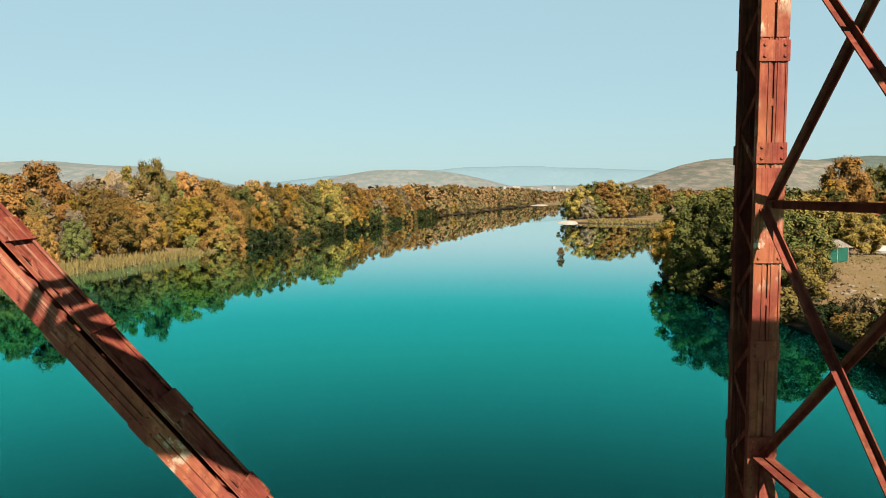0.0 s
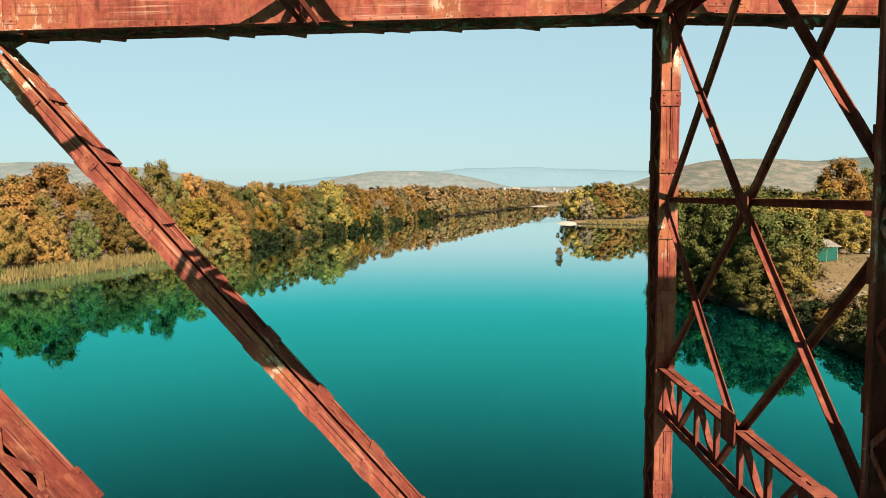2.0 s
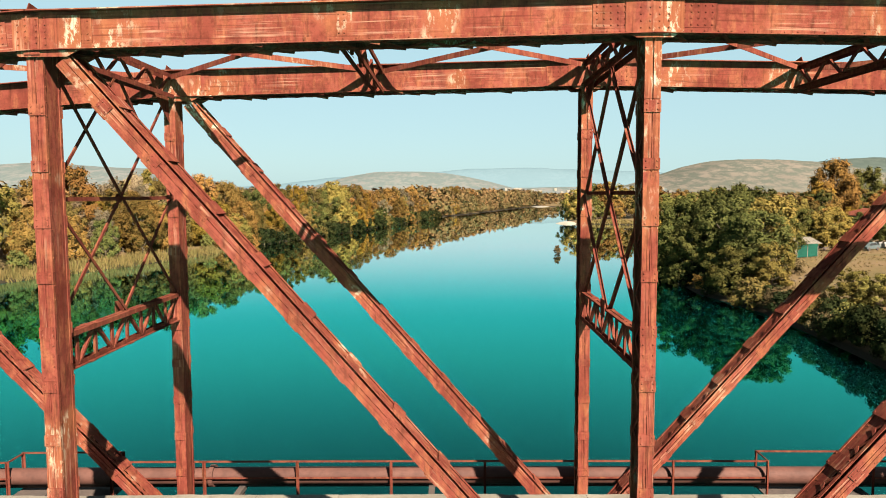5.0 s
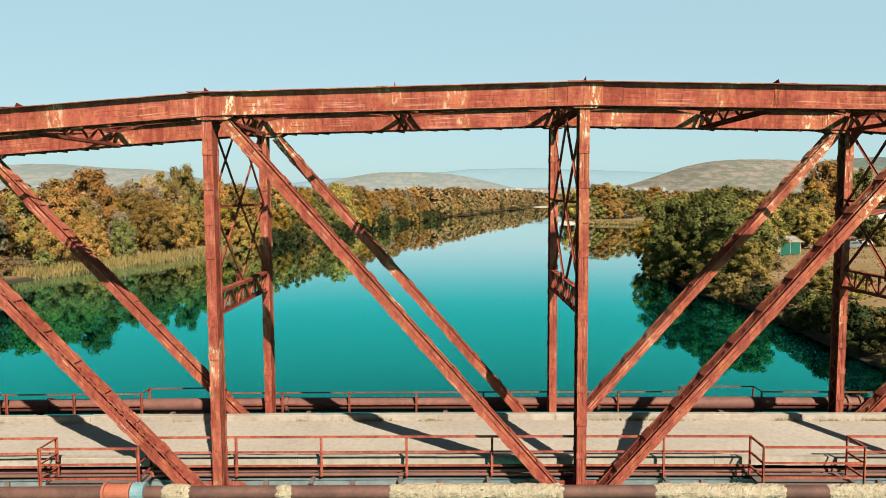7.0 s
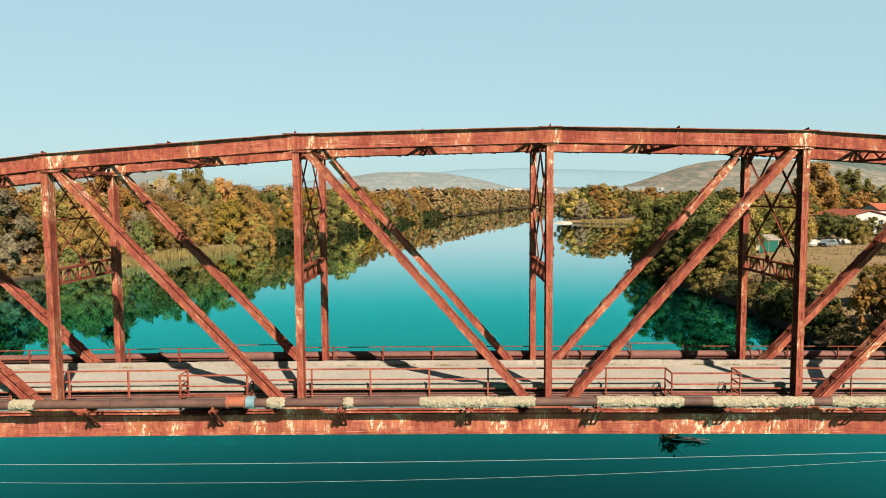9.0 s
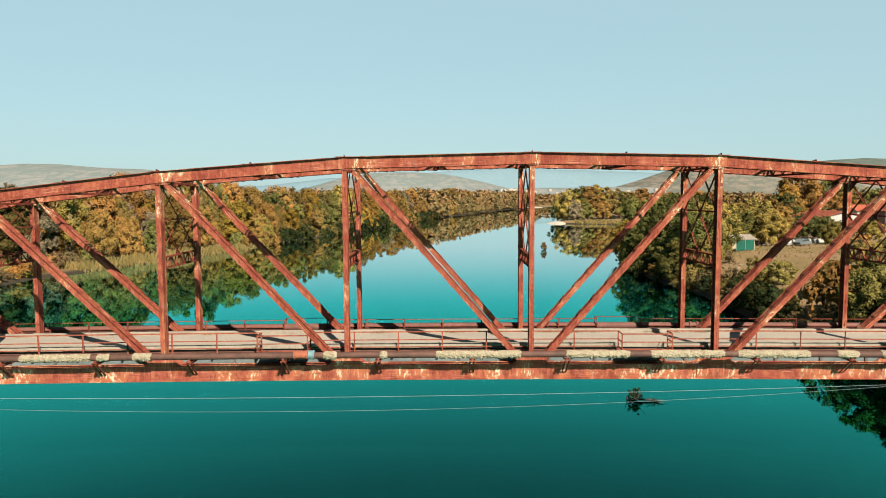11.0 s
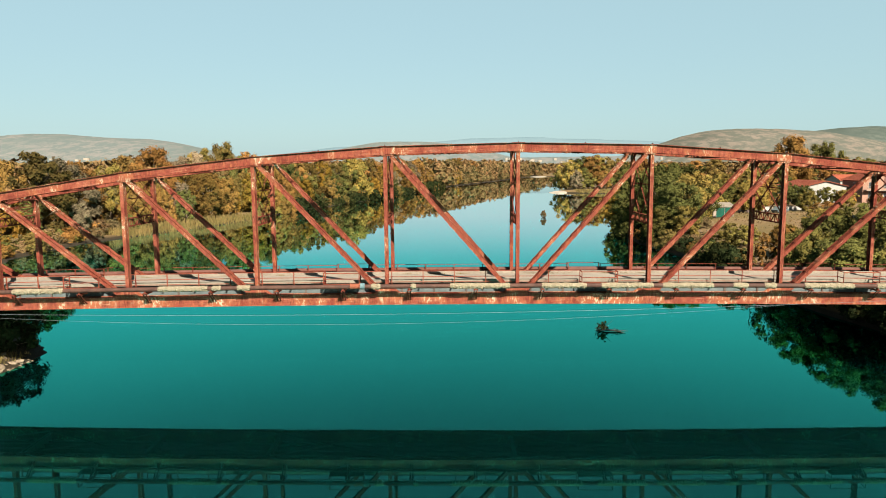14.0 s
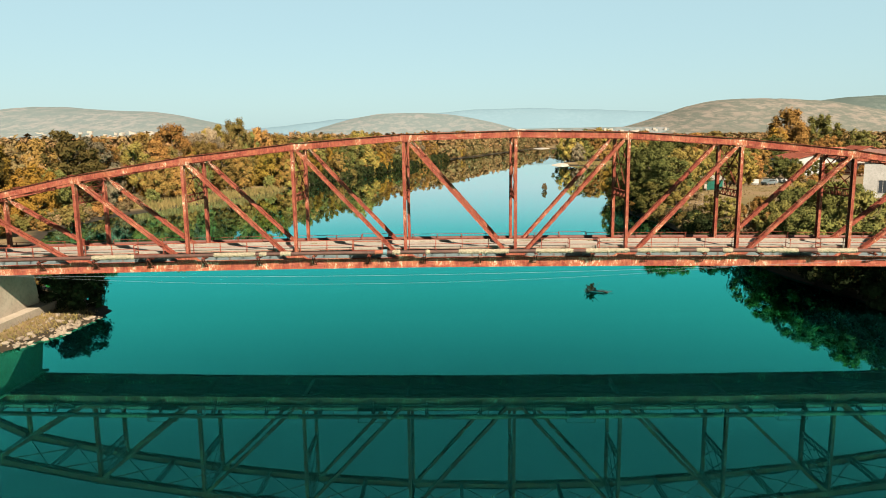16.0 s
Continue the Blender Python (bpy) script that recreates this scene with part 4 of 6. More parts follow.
def kerb_run(y0, y1, z0, z1, seed):
    """Kerb stones laid end to end, with open joints and chipped upper edges."""
    run = tagged(new("kerb"), "chipped pale concrete kerb stones along the road", "kerb", kind="structure")
    rng = random.Random(seed)
    shapes = []
    for k in range(5):
        bl = Build()
        n = 6
        ys = [y0 + 0.012, y0, y0, y1, y1, y1 - 0.012]
        zs = [z1, z1 - 0.015, z0, z0, z1 - 0.015, z1]
        vs, fs = [], []
        for i in range(n):
            xx = -0.897 + 1.794 * i / (n - 1)
            chip = rng.random() * 0.022 if rng.random() < 0.6 else 0.0
            for q in range(6):
                e = chip if q in (0, 5) else 0
                vs.append((xx, ys[q] + (e if q == 0 else -e if q == 5 else 0), zs[q] - e * 0.6))
        for i in range(n - 1):
            for q in range(6):
                fs.append((i * 6 + q, i * 6 + (q + 1) % 6, (i + 1) * 6 + (q + 1) % 6, (i + 1) * 6 + q))
        fs += [tuple(range(5, -1, -1)), tuple((n - 1) * 6 + q for q in range(6))]
        bl.add(vs, fs)
        shapes.append(bl.mesh("kerb_stone", M_CONCRETE))
    x = -54.0
    while x < 54.0:
        ob = part("kerb_stone", shapes[rng.randrange(5)], M_CONCRETE, run)
        ob.location = (x + 0.9, rng.uniform(-0.006, 0.006), floor_z(x + 0.9) + rng.uniform(-0.006, 0.008))
        x += 1.8
    return run


kerb_run(0.88, 1.097, 6.98, 7.20, 3)
kerb_run(4.323, 4.56, 6.90, 7.22, 4)

# tufts of dry grass along the far kerb's gutter
rng = random.Random(5)
bl = Build()
for k in range(34):
    x0, n = rng.uniform(-40, 40), rng.randrange(12, 60)
    for q in range(n):
        x, y = x0 + rng.gauss(0, 0.28), 4.30 + rng.gauss(0, 0.04)
        f = floor_z(x) + 7.04
        a, h = rng.uniform(0, 6.28), rng.uniform(0.04, 0.13)
        bl.add([(x - 0.012, y, f), (x + 0.012, y, f), (x + math.cos(a) * 0.05, y + math.sin(a) * 0.05, f + h)], [(0, 1, 2)])
solid("grass", bl, M_REED, "dry grass tufts in the gutter", "grass", kind="stuff")


# ---- railings ----
BAYS = [-48.1, -30.1, -12.1, 5.6, 23.4, 41.4]


def railing(y, bay_y, z_rails, z_foot, label, posts_every=2.25, top_r=0.028, mat=M_RAIL):
    rail = thing("railing", label, "railing", "bridge railings")
    cuts = [-54.0] + [c + s for c in BAYS for s in (-1.22, 1.22)] + [54.0]
    for k in range(len(cuts) - 1):
        xa, xb = cuts[k], cuts[k + 1]
        yy = bay_y if k % 2 else y
        n = max(1, round((xb - xa) / posts_every))
        for j, zr in enumerate(z_rails):
            bl = Build()
            bl.sweep([(p, yy, zr + floor_z(p)) for p in np.linspace(xa, xb, n + 1)], LSHAPE(top_r * 2 if j == 0 else top_r * 1.7, 0.01))
            part("rail", bl, mat, rail)
        for q in range(n + 1):
            x = xa + (xb - xa) * q / n
            bl = Build()
            bl.angle((x, yy, z_foot + floor_z(x)), (x, yy, z_rails[0] + 0.01 + floor_z(x)), 0.06, 0.01, (0, 1, 0))
            part("rail_post", bl, mat, rail)
        if k % 2:
            for x in (xa, xb):
                for zr in z_rails:
                    bl = Build()
                    bl.angle((x, y, zr + floor_z(x)), (x, bay_y, zr + floor_z(x)), top_r * 1.8, 0.01)
                    part("rail", bl, mat, rail)
            bl = Build()
            bl.bar((xa, (y + bay_y) / 2, z_foot + 0.03 + floor_z(xa)), (xb, (y + bay_y) / 2, z_foot + 0.03 + floor_z(xb)), abs(y - bay_y) + 0.1, 0.03)
            part("bay_floor", bl, M_DARKSTEEL, rail)
    return rail


railing(0.60, -0.17, (7.86, 7.46, 7.10), 6.80, "rusty red angle-iron railing with jutting bays", top_r=0.023)
railing(5.52, 6.15, (7.60, 7.20), 6.70, "rusty thin railing with jutting bays beside a pipe", top_r=0.016, mat=M_BRACE)

# ---- pipes ----
pipe = thing("water_pipe", "long rusty brown pipe on brackets, wrapped in torn cream foam", "pipe")
PY, PZ, PR = -0.85, 7.02, 0.155
FOAM = [(-34.5, -31.0), (-24.5, -21.1), (-20.8, -20.2), (-19.1, -18.2), (-10.0, -9.35), (-7.3, -6.95), (-4.64, -0.59), (1.55, 4.57), (5.58, 9.04), (9.7, 13.1), (14.4, 15.4), (16.5, 17.3), (19.2, 22.5), (24.0, 27.2), (29.0, 34.0)]
bl = Build()
bl.tube([(x, PY, PZ + floor_z(x)) for x in np.linspace(-60, 60, 61)], PR, 20)
part("pipe", bl, M_PIPE, pipe, smooth=True)
for x in np.arange(-57.5, 58, 6.0):
    bl = Build()
    for o in (-0.022, 0.022):
        bl.tube([(x + o - 0.016, PY, PZ + floor_z(x)), (x + o + 0.016, PY, PZ + floor_z(x))], PR + 0.012, 20)
    part("weld_ring", bl, M_PIPE, pipe)


def foam(xa, xb, seed):
    """Sprayed insulation, lumpy, broken off raggedly along its underside and ends."""
    rng = random.Random(seed)
    n, m = max(6, int((xb - xa) / 0.045)), 26
    vs, fs = [], []
    for i in range(n + 1):
        for k in range(m):
            a = 2 * math.pi * k / m
            endk = min(i, n - i) / 3.0
            jag = rng.uniform(-0.03, 0.03) if i in (0, n) else 0
            x = xa + (xb - xa) * i / n + jag
            lump = noise.fractal(Vector((x * 3.0, math.cos(a) * 1.2, math.sin(a) * 1.2 + seed)), 0.8, 2.0, 4)
            low = max(0.0, -math.sin(a))
            r = PR + 0.030 + lump * 0.032 + low * (noise.noise(Vector((x * 9, seed, 0))) * 0.075 + noise.noise(Vector((x * 23, seed, 4))) * 0.04 + 0.005) + rng.uniform(-0.012, 0.012)
            r = PR - 0.01 + (r - PR + 0.01) * min(1, 0.35 + endk)
            vs.append((x, PY + math.cos(a) * r, PZ + floor_z(x) + math.sin(a) * r))
    for i in range(n):
        for k in range(m):
            fs.append((i * m + k, i * m + (k + 1) % m, (i + 1) * m + (k + 1) % m, (i + 1) * m + k)[::-1])
    b_ = Build()
    b_.add(vs, fs)
    return b_


for q, (xa, xb) in enumerate(FOAM):
    part("foam_wrap", foam(xa, xb, q), M_FOAM, pipe, "torn cream insulation foam")
bl = Build()
bl.tube([(-11.40, PY, PZ), (-11.34, PY, PZ), (-11.34, PY, PZ), (-10.80, PY, PZ), (-10.80, PY, PZ), (-10.74, PY, PZ)], [0.225, 0.225, 0.185, 0.185, 0.225, 0.225], 24)
for k in range(14):
    a = k * 2 * math.pi / 14
    for xx, s in ((-11.40, -1), (-10.80, -1)):
        bl.rivet((xx, PY + math.cos(a) * 0.2, PZ + math.sin(a) * 0.2), (s, 0, 0), 0.02)
part("coupling", bl, M_ORANGE, pipe, "orange flanged coupling")
bl = Build()
bl.tube([(-10.72, PY, PZ), (-10.42, PY, PZ)], 0.212, 28)
for k in range(20):
    a = k * 2 * math.pi / 20
    for xx in (-10.66, -10.57, -10.48):
        p = Vector((xx + (0.03 if k % 2 else 0), PY + math.cos(a) * 0.212, PZ + math.sin(a) * 0.212))
        bl.rivet(p, (0, math.cos(a), math.sin(a)), 0.018)
part("repair_collar", bl, M_BLUE, pipe, "pale blue bolted repair collar")
for k in range(-12, 13):
    x = k * 4.5 + 1.6
    f = floor_z(x)
    bl = Build()
    for o in (-0.09, 0.09):
        bl.angle((x + o, PY - 0.22, 6.74 + f), (x + o, 0.02, 6.74 + f), 0.07, 0.012)
        bl.angle((x + o, PY - 0.10, 6.72 + f), (x + o, -0.10, 5.98 + f), 0.06, 0.012, (1, 0, 0))
    bl.box(x - 0.14, x + 0.14, PY - 0.16, PY + 0.16, 6.755 + f, 6.775 + f)
    bl.box(x - 0.05, x + 0.05, PY - 0.10, PY + 0.10, 6.775 + f, PZ - PR + 0.04 + f)
    part("bracket", bl, M_BRACE, pipe)

for y, z, r, name, label in ((0.82, 6.87, 0.05, "thin_pipe", "thin rusty pipe under the walkway edge"), (0.72, 6.80, 0.04, "thin_pipe", "thin rusty pipe under the walkway edge")):
    bl = Build()
    bl.tube([(x, y, z + floor_z(x)) for x in np.linspace(-54, 54, 49)], r, 10)
    solid(name, bl, M_FPIPE, label, "pipe", "thin pipes", smooth=True)

fpipe = thing("water_pipe", "thick red-brown water pipe along the railing", "pipe")
bl = Build()
bl.tube([(x, 5.80, 7.14 + floor_z(x)) for x in np.linspace(-60, 60, 61)], 0.20, 20)
part("pipe", bl, M_FPIPE, fpipe, smooth=True)
for x in (-43.5, -31.6, -19.7, -16.5, -8.6, 1.6, 9.7, 10.1, 21.8, 33.5):
    bl = Build()
    bl.tube([(x - 0.05, 5.80, 7.14 + floor_z(x)), (x + 0.05, 5.80, 7.14 + floor_z(x))], 0.26, 20)
    part("flange", bl, M_FPIPE, fpipe)
for k in range(-12, 13):
    x = k * 4.5 + 1.1
    f = floor_z(x)
    bl = Build()
    bl.box(x - 0.07, x + 0.07, 5.25, 6.05, 6.78 + f, 6.90 + f)
    bl.bar((x, 5.95, 6.80 + f), (x, 5.30, 6.15 + f), 0.06, 0.06)
    part("bracket", bl, M_DARKSTEEL, fpipe)
bl = Build()
bl.tube([(x, 5.98, 6.86 + floor_z(x)) for x in np.linspace(-56, 56, 49)], 0.07, 12)
solid("thin_pipe", bl, M_DARKSTEEL, "dark thin pipe beneath the thick one", "pipe", "thin pipes", smooth=True)

# grey-green side girder of the deck, with upright stiffeners
girder = thing("side_girder", "faded grey-green side girder under the deck edge", "girder")
bl = Build()
bl.sweep([(x, 0.78, 6.46 + floor_z(x)) for x in np.linspace(-54, 54, 25)], ISHAPE(0.12, 0.44, 0.014))
part("beam", bl, M_TANK, girder)
for x in np.arange(-53, 54, 2.25):
    bl = Build()
    bl.box(x - 0.06, x + 0.06, 0.70, 0.765, 6.27 + floor_z(x), 6.65 + floor_z(x))
    part("stiffener", bl, M_DARKSTEEL, girder)

# walkway brackets and a grey conduit in the shade under the deck's near edge
bl = Build()
for x in np.arange(-54, 54.1, 2.25):
    f = floor_z(x)
    bl.box(x - 0.05, x + 0.05, 0.40, 0.70, 6.70 + f, 6.76 + f)
solid("walkway_brackets", bl, M_DARKSTEEL, "dark steel outriggers under the walkway edge", "bracket", kind="stuff")

# cables slung beside the bridge
for low, bend, mid, end, thick in ((5.38, 0.00046, -18.0, 62.0, 0.009), (4.74, 0.00122, -14.0, 17.2, 0.006)):
    bl = Build()
    bl.tube([(-62 + (end + 62) * k / 60, -2.4, low + bend * (-62 + (end + 62) * k / 60 - mid) ** 2) for k in range(61)], thick, 6)
    solid("cable", bl, M_CABLE, "thin pale cable slung beside the bridge", "cable", "cables")

# ---- piers ----
for s in (-1, 1):
    pier = thing("bridge_pier", "pale weathered concrete pier with a sloping cutwater", "pier")
    X0 = s * 45.0
    bl = Build()
    top, bot = 5.1, -1.0
    ring_t = [(-1.3, 5.8), (-1.3, -0.3), (0, -1.1), (1.3, -0.3), (1.3, 5.8), (0, 6.6)]
    ring_b = [(-1.6, 6.6), (-1.6, -2.6), (0, -4.4), (1.6, -2.6), (1.6, 6.6), (0, 8.2)]
    vs = [(X0 + x, y, top) for x, y in ring_t] + [(X0 + x, y, bot) for x, y in ring_b]
    bl.add(vs, [tuple(range(6)), tuple(range(11, 5, -1))] + [(k, k + 6, (k + 1) % 6 + 6, (k + 1) % 6) for k in range(6)])
    part("shaft", bl, M_PIER, pier)
    bl = Build()
    bl.box(X0 - 1.6, X0 + 1.6, -0.9, 6.4, 5.1, 5.3)
    part("cap", bl, M_PIER, pier)
    bl = Build()
    bl.box(X0 - 2.6, X0 + 2.6, -5.0, 8.0, -1.2, 1.35)
    part("footing", bl, M_PIER, pier)
    for y in (DEEP / 2, WIDE + DEEP / 2):
        bl = Build()
        bl.box(X0 - 0.5, X0 + 0.5, y - 0.35, y + 0.35, 5.2, 5.62 + floor_z(X0))
        part("bearing", bl, M_DARKSTEEL, pier)

# ---- trees ----
def crown_arrays(seed, height, spread, n, leaf, base=0.04, lobes=40, pointed=0.0):
    """Billows of leaf sprays round the ends of a tree's limbs: returns the billows' middles and the sprays' corners."""
    rng = np.random.default_rng(seed)
    cs = []
    side = rng.uniform(0, 6.283)
    for k in range(lobes):
        u = (k + 0.5) / lobes
        z = height * (base + (0.95 - base) * (0.07 + 0.93 * u))
        a = k * 2.4 + rng.uniform(-0.5, 0.5)
        rad = spread * math.sqrt(max(0.05, 1 - ((u - 0.40) / 0.64) ** 2)) * (1 - pointed * u) * (1 + 0.20 * math.sin(2 * a + side) + 0.13 * math.sin(3 * a + 5 * u + side))
        q = rad * rng.uniform(0.55, 0.96)
        q *= 1 - 0.35 * pointed
        cs.append((q * math.cos(a), q * math.sin(a), z + rng.uniform(-0.3, 0.3), spread * rng.uniform(0.18, 0.32) * (1 - 0.22 * u)))
    cs.append((0, 0, height * 0.46, spread * 0.62))
    cs.append((0, 0, height * 0.79, spread * 0.36 * (1 - 0.5 * pointed)))
    cs = np.array(cs)
    w = cs[:, 3] ** 1.9
    pick = rng.choice(len(cs), n, p=w / w.sum())
    hub = np.array([0, 0, height * 0.42])
    away = (cs[:, :3] - hub) * np.array([1, 1, 0.7])
    away /= np.linalg.norm(away, axis=1)[:, None] + 1e-6
    d = rng.normal(size=(n, 3))
    d /= np.linalg.norm(d, axis=1)[:, None]
    d += away[pick] * 0.55 + np.array([0, 0, 0.18])
    d /= np.linalg.norm(d, axis=1)[:, None]
    r = cs[pick, 3] * np.clip(rng.normal(0.96, 0.18, n), 0.40, 1.6)
    p = cs[pick, :3] + d * r[:, None] * np.array([1, 1, 0.84]) + rng.normal(size=(n, 3)) * spread * 0.012
    p[:, 2] = np.maximum(p[:, 2], height * 0.02)
    nrm = d + away[pick] * 0.25 + rng.normal(size=(n, 3)) * 0.17 + np.array([0, 0, 0.12])
    nrm /= np.linalg.norm(nrm, axis=1)[:, None]
    t = np.cross(nrm, rng.normal(size=(n, 3)))
    t /= np.linalg.norm(t, axis=1)[:, None]
    s = np.cross(nrm, t)
    L = leaf * rng.uniform(0.6, 1.35, n)[:, None]
    W = L * rng.uniform(0.7, 1.1, n)[:, None]
    bend = nrm * L * 0.15
    leaves = np.stack([p - t * L * 0.6 - bend, p + s * W * 0.9, p + t * L * 0.6 - bend], 1)
    # coarser growth deep in the billows, which keeps the crown from being seen through
    k = n // 5
    pick = rng.choice(len(cs), k, p=w / w.sum())
    p = cs[pick, :3] + rng.normal(size=(k, 3)) * cs[pick, 3:4] * 0.26
    p[:, 2] = np.maximum(p[:, 2], height * 0.02)
    t = rng.normal(size=(k, 3))
    t /= np.linalg.norm(t, axis=1)[:, None]
    s = np.cross(t, rng.normal(size=(k, 3)))
    s /= np.linalg.norm(s, axis=1)[:, None]
    L = np.minimum(cs[pick, 3:4] * 0.5, leaf * 2.2)
    return cs, np.concatenate([leaves, np.stack([p - t * L, p + s * L * 1.3, p + t * L], 1)])


def leaf_mesh(name, pieces, mat):
    """A mesh of loose flat pieces: an array of pieces x corners x 3."""
    n, c = pieces.shape[:2]
    me = bpy.data.meshes.new(name)
    me.vertices.add(n * c)
    me.vertices.foreach_set("co", pieces.reshape(-1).astype(np.float32))
    me.loops.add(n * c)
    me.loops.foreach_set("vertex_index", np.arange(n * c, dtype=np.int32))
    me.polygons.add(n)
    me.polygons.foreach_set("loop_start", np.arange(0, n * c, c, dtype=np.int32))
    me.materials.append(mat)
    me.update(calc_edges=True)
    return me


def tree(seed, height, spread, n, leaf, mat, label, lobes=13, base=0.04, pointed=0.0, category="tree", name="tree", group="riverside trees"):
    """A tapered trunk that forks into limbs, and a crown of leaf clumps at their ends."""
    ob = thing(name, label, category, group)
    cs, quad = crown_arrays(seed, height, spread, n, leaf, base, lobes, pointed)
    rng = random.Random(seed)
    bl = Build()
    r0 = height * 0.018 + 0.04
    lean = (rng.uniform(-0.3, 0.3), rng.uniform(-0.3, 0.3))
    bl.tube([(0, 0, -0.6), (0, 0, height * 0.04), (lean[0] * 0.5, lean[1] * 0.5, height * 0.3), (lean[0], lean[1], height * 0.6), (0, 0, height * 0.86)], [r0 * 1.35, r0, r0 * 0.8, r0 * 0.5, r0 * 0.12], 7)
    for x, y, z, r in cs[:-2:max(1, len(cs) // (6 if category == "bush" else 16))]:
        k = min(0.55, max(0.1, z / height - 0.22))
        st = Vector((lean[0] * k, lean[1] * k, height * k))
        mid = st.lerp(Vector((x, y, z)), 0.55) + Vector((0, 0, -0.03 * height))
        bl.tube([st, mid, (x, y, z)], [r0 * 0.42, r0 * 0.26, r0 * 0.08], 4)
    part("trunk", bl, M_BARK, ob)
    part("crown", leaf_mesh("crown", quad, mat), mat, ob)
    return ob


SPECIES = {
    "autumn": [tree(11, 10, 4.1, 6494, 0.249, M_AUTUMN, "broad riverside tree in ochre and olive autumn leaf", 37),
               tree(12, 10, 3.3, 5702, 0.249, M_AUTUMN, "tall riverside tree in ochre and olive autumn leaf", 35),
               tree(13, 10, 4.7, 6969, 0.249, M_AUTUMN, "wide-spreading riverside tree in ochre autumn leaf", 41, 0.04)],
    "green": [tree(21, 10, 3.9, 6336, 0.249, M_GREEN, "dense dark green tree on the bank", 36),
              tree(22, 10, 4.7, 6969, 0.249, M_GREEN, "wide dark green tree leaning over the water", 41, 0.03)],
    "farautumn": [tree(15, 10, 4.1, 3200, 0.345, M_AUTUMN, "broad ochre autumn tree farther up the river", 32),
                  tree(16, 10, 3.4, 2900, 0.345, M_AUTUMN, "tall olive autumn tree farther up the river", 29)],
    "fargreen": [tree(25, 10, 4.2, 3200, 0.345, M_GREEN, "dense dark green tree farther up the river", 32)],
    "neargreen": [tree(23, 10, 4.1, 7300, 0.230, M_GREEN, "dense dark green tree by the bridge", 44, 0.0), tree(24, 10, 4.6, 7862, 0.230, M_GREEN, "wide dark green tree overhanging the water", 49, 0.0)],
    "nearautumn": [tree(14, 10, 4.2, 7020, 0.230, M_OLIVE, "broad olive and ochre tree by the bridge", 44, 0.02), tree(17, 10, 3.7, 6177, 0.230, M_OLIVE, "olive tree with browning leaves by the bridge", 39, 0.05)],
    "spire": [tree(31, 10, 2.3, 4500, 0.224, M_GREEN, "slender pointed dark green poplar tree", 46, 0.08, 0.55)],
    "gold": [tree(41, 10, 4.2, 6019, 0.254, M_GOLD, "bright golden-leaved tree on the bank", 36, 0.05)],
    "goldspire": [tree(42, 10, 2.6, 4500, 0.224, M_GOLD, "slender golden-leaved poplar tree on the bank", 46, 0.05, 0.5)],
    "silver": [tree(51, 10, 4.0, 6019, 0.233, M_SILVER, "silvery grey-green willow tree on the bank", 36, 0.08)],
    "bush": [tree(61, 10, 6.5, 1291, 0.771, M_GREEN, "rounded green bush on the bank", 21, 0.0, 0.0, "bush", "bush", "bank bushes"),
             tree(62, 10, 7.0, 1291, 0.771, M_AUTUMN, "rounded olive bush turning brown", 21, 0.0, 0.0, "bush", "bush", "bank bushes")],
    "darkbush": [tree(63, 10, 7.5, 3600, 0.50, M_DARKLEAF, "dense dark bush, the bridge's shade put into its leaves", 34, 0.0, 0.0, "bush", "bush", "bank bushes")],
    "shadebush": [tree(64, 10, 7.0, 1300, 0.74, M_DARKLEAF, "dark bush hanging over the water, shade put into its leaves", 22, 0.0, 0.0, "bush", "bush", "bank bushes")],
    "brush": [tree(71, 10, 7.5, 1235, 0.683, M_BRUSH, "dry brown brush with bare twigs", 22, 0.0, 0.0, "bush", "bush", "bank bushes")],
}
USED = set()


def gz(x, y):
    return float(ground_z(np.array([x]), np.array([y]))[0])


def plant(kind, x, y, h, seed, wide=1.0, sink=0.15):
    rng = random.Random(seed)
    protos = SPECIES[kind]
    pr = protos[rng.randrange(len(protos))]
    m = pose(x, y, max(gz(x, y), 0.0) - sink, 0, 0, rng.uniform(0, 360))
    s = h / 10.0
    k = wide * rng.uniform(0.92, 1.1)
    if pr not in USED:
        USED.add(pr)
        ob = pr
        ob.matrix_basis = m
    else:
        ob = copy_thing(pr, m)
    ob.scale = (s * k, s * k, s)
    return ob


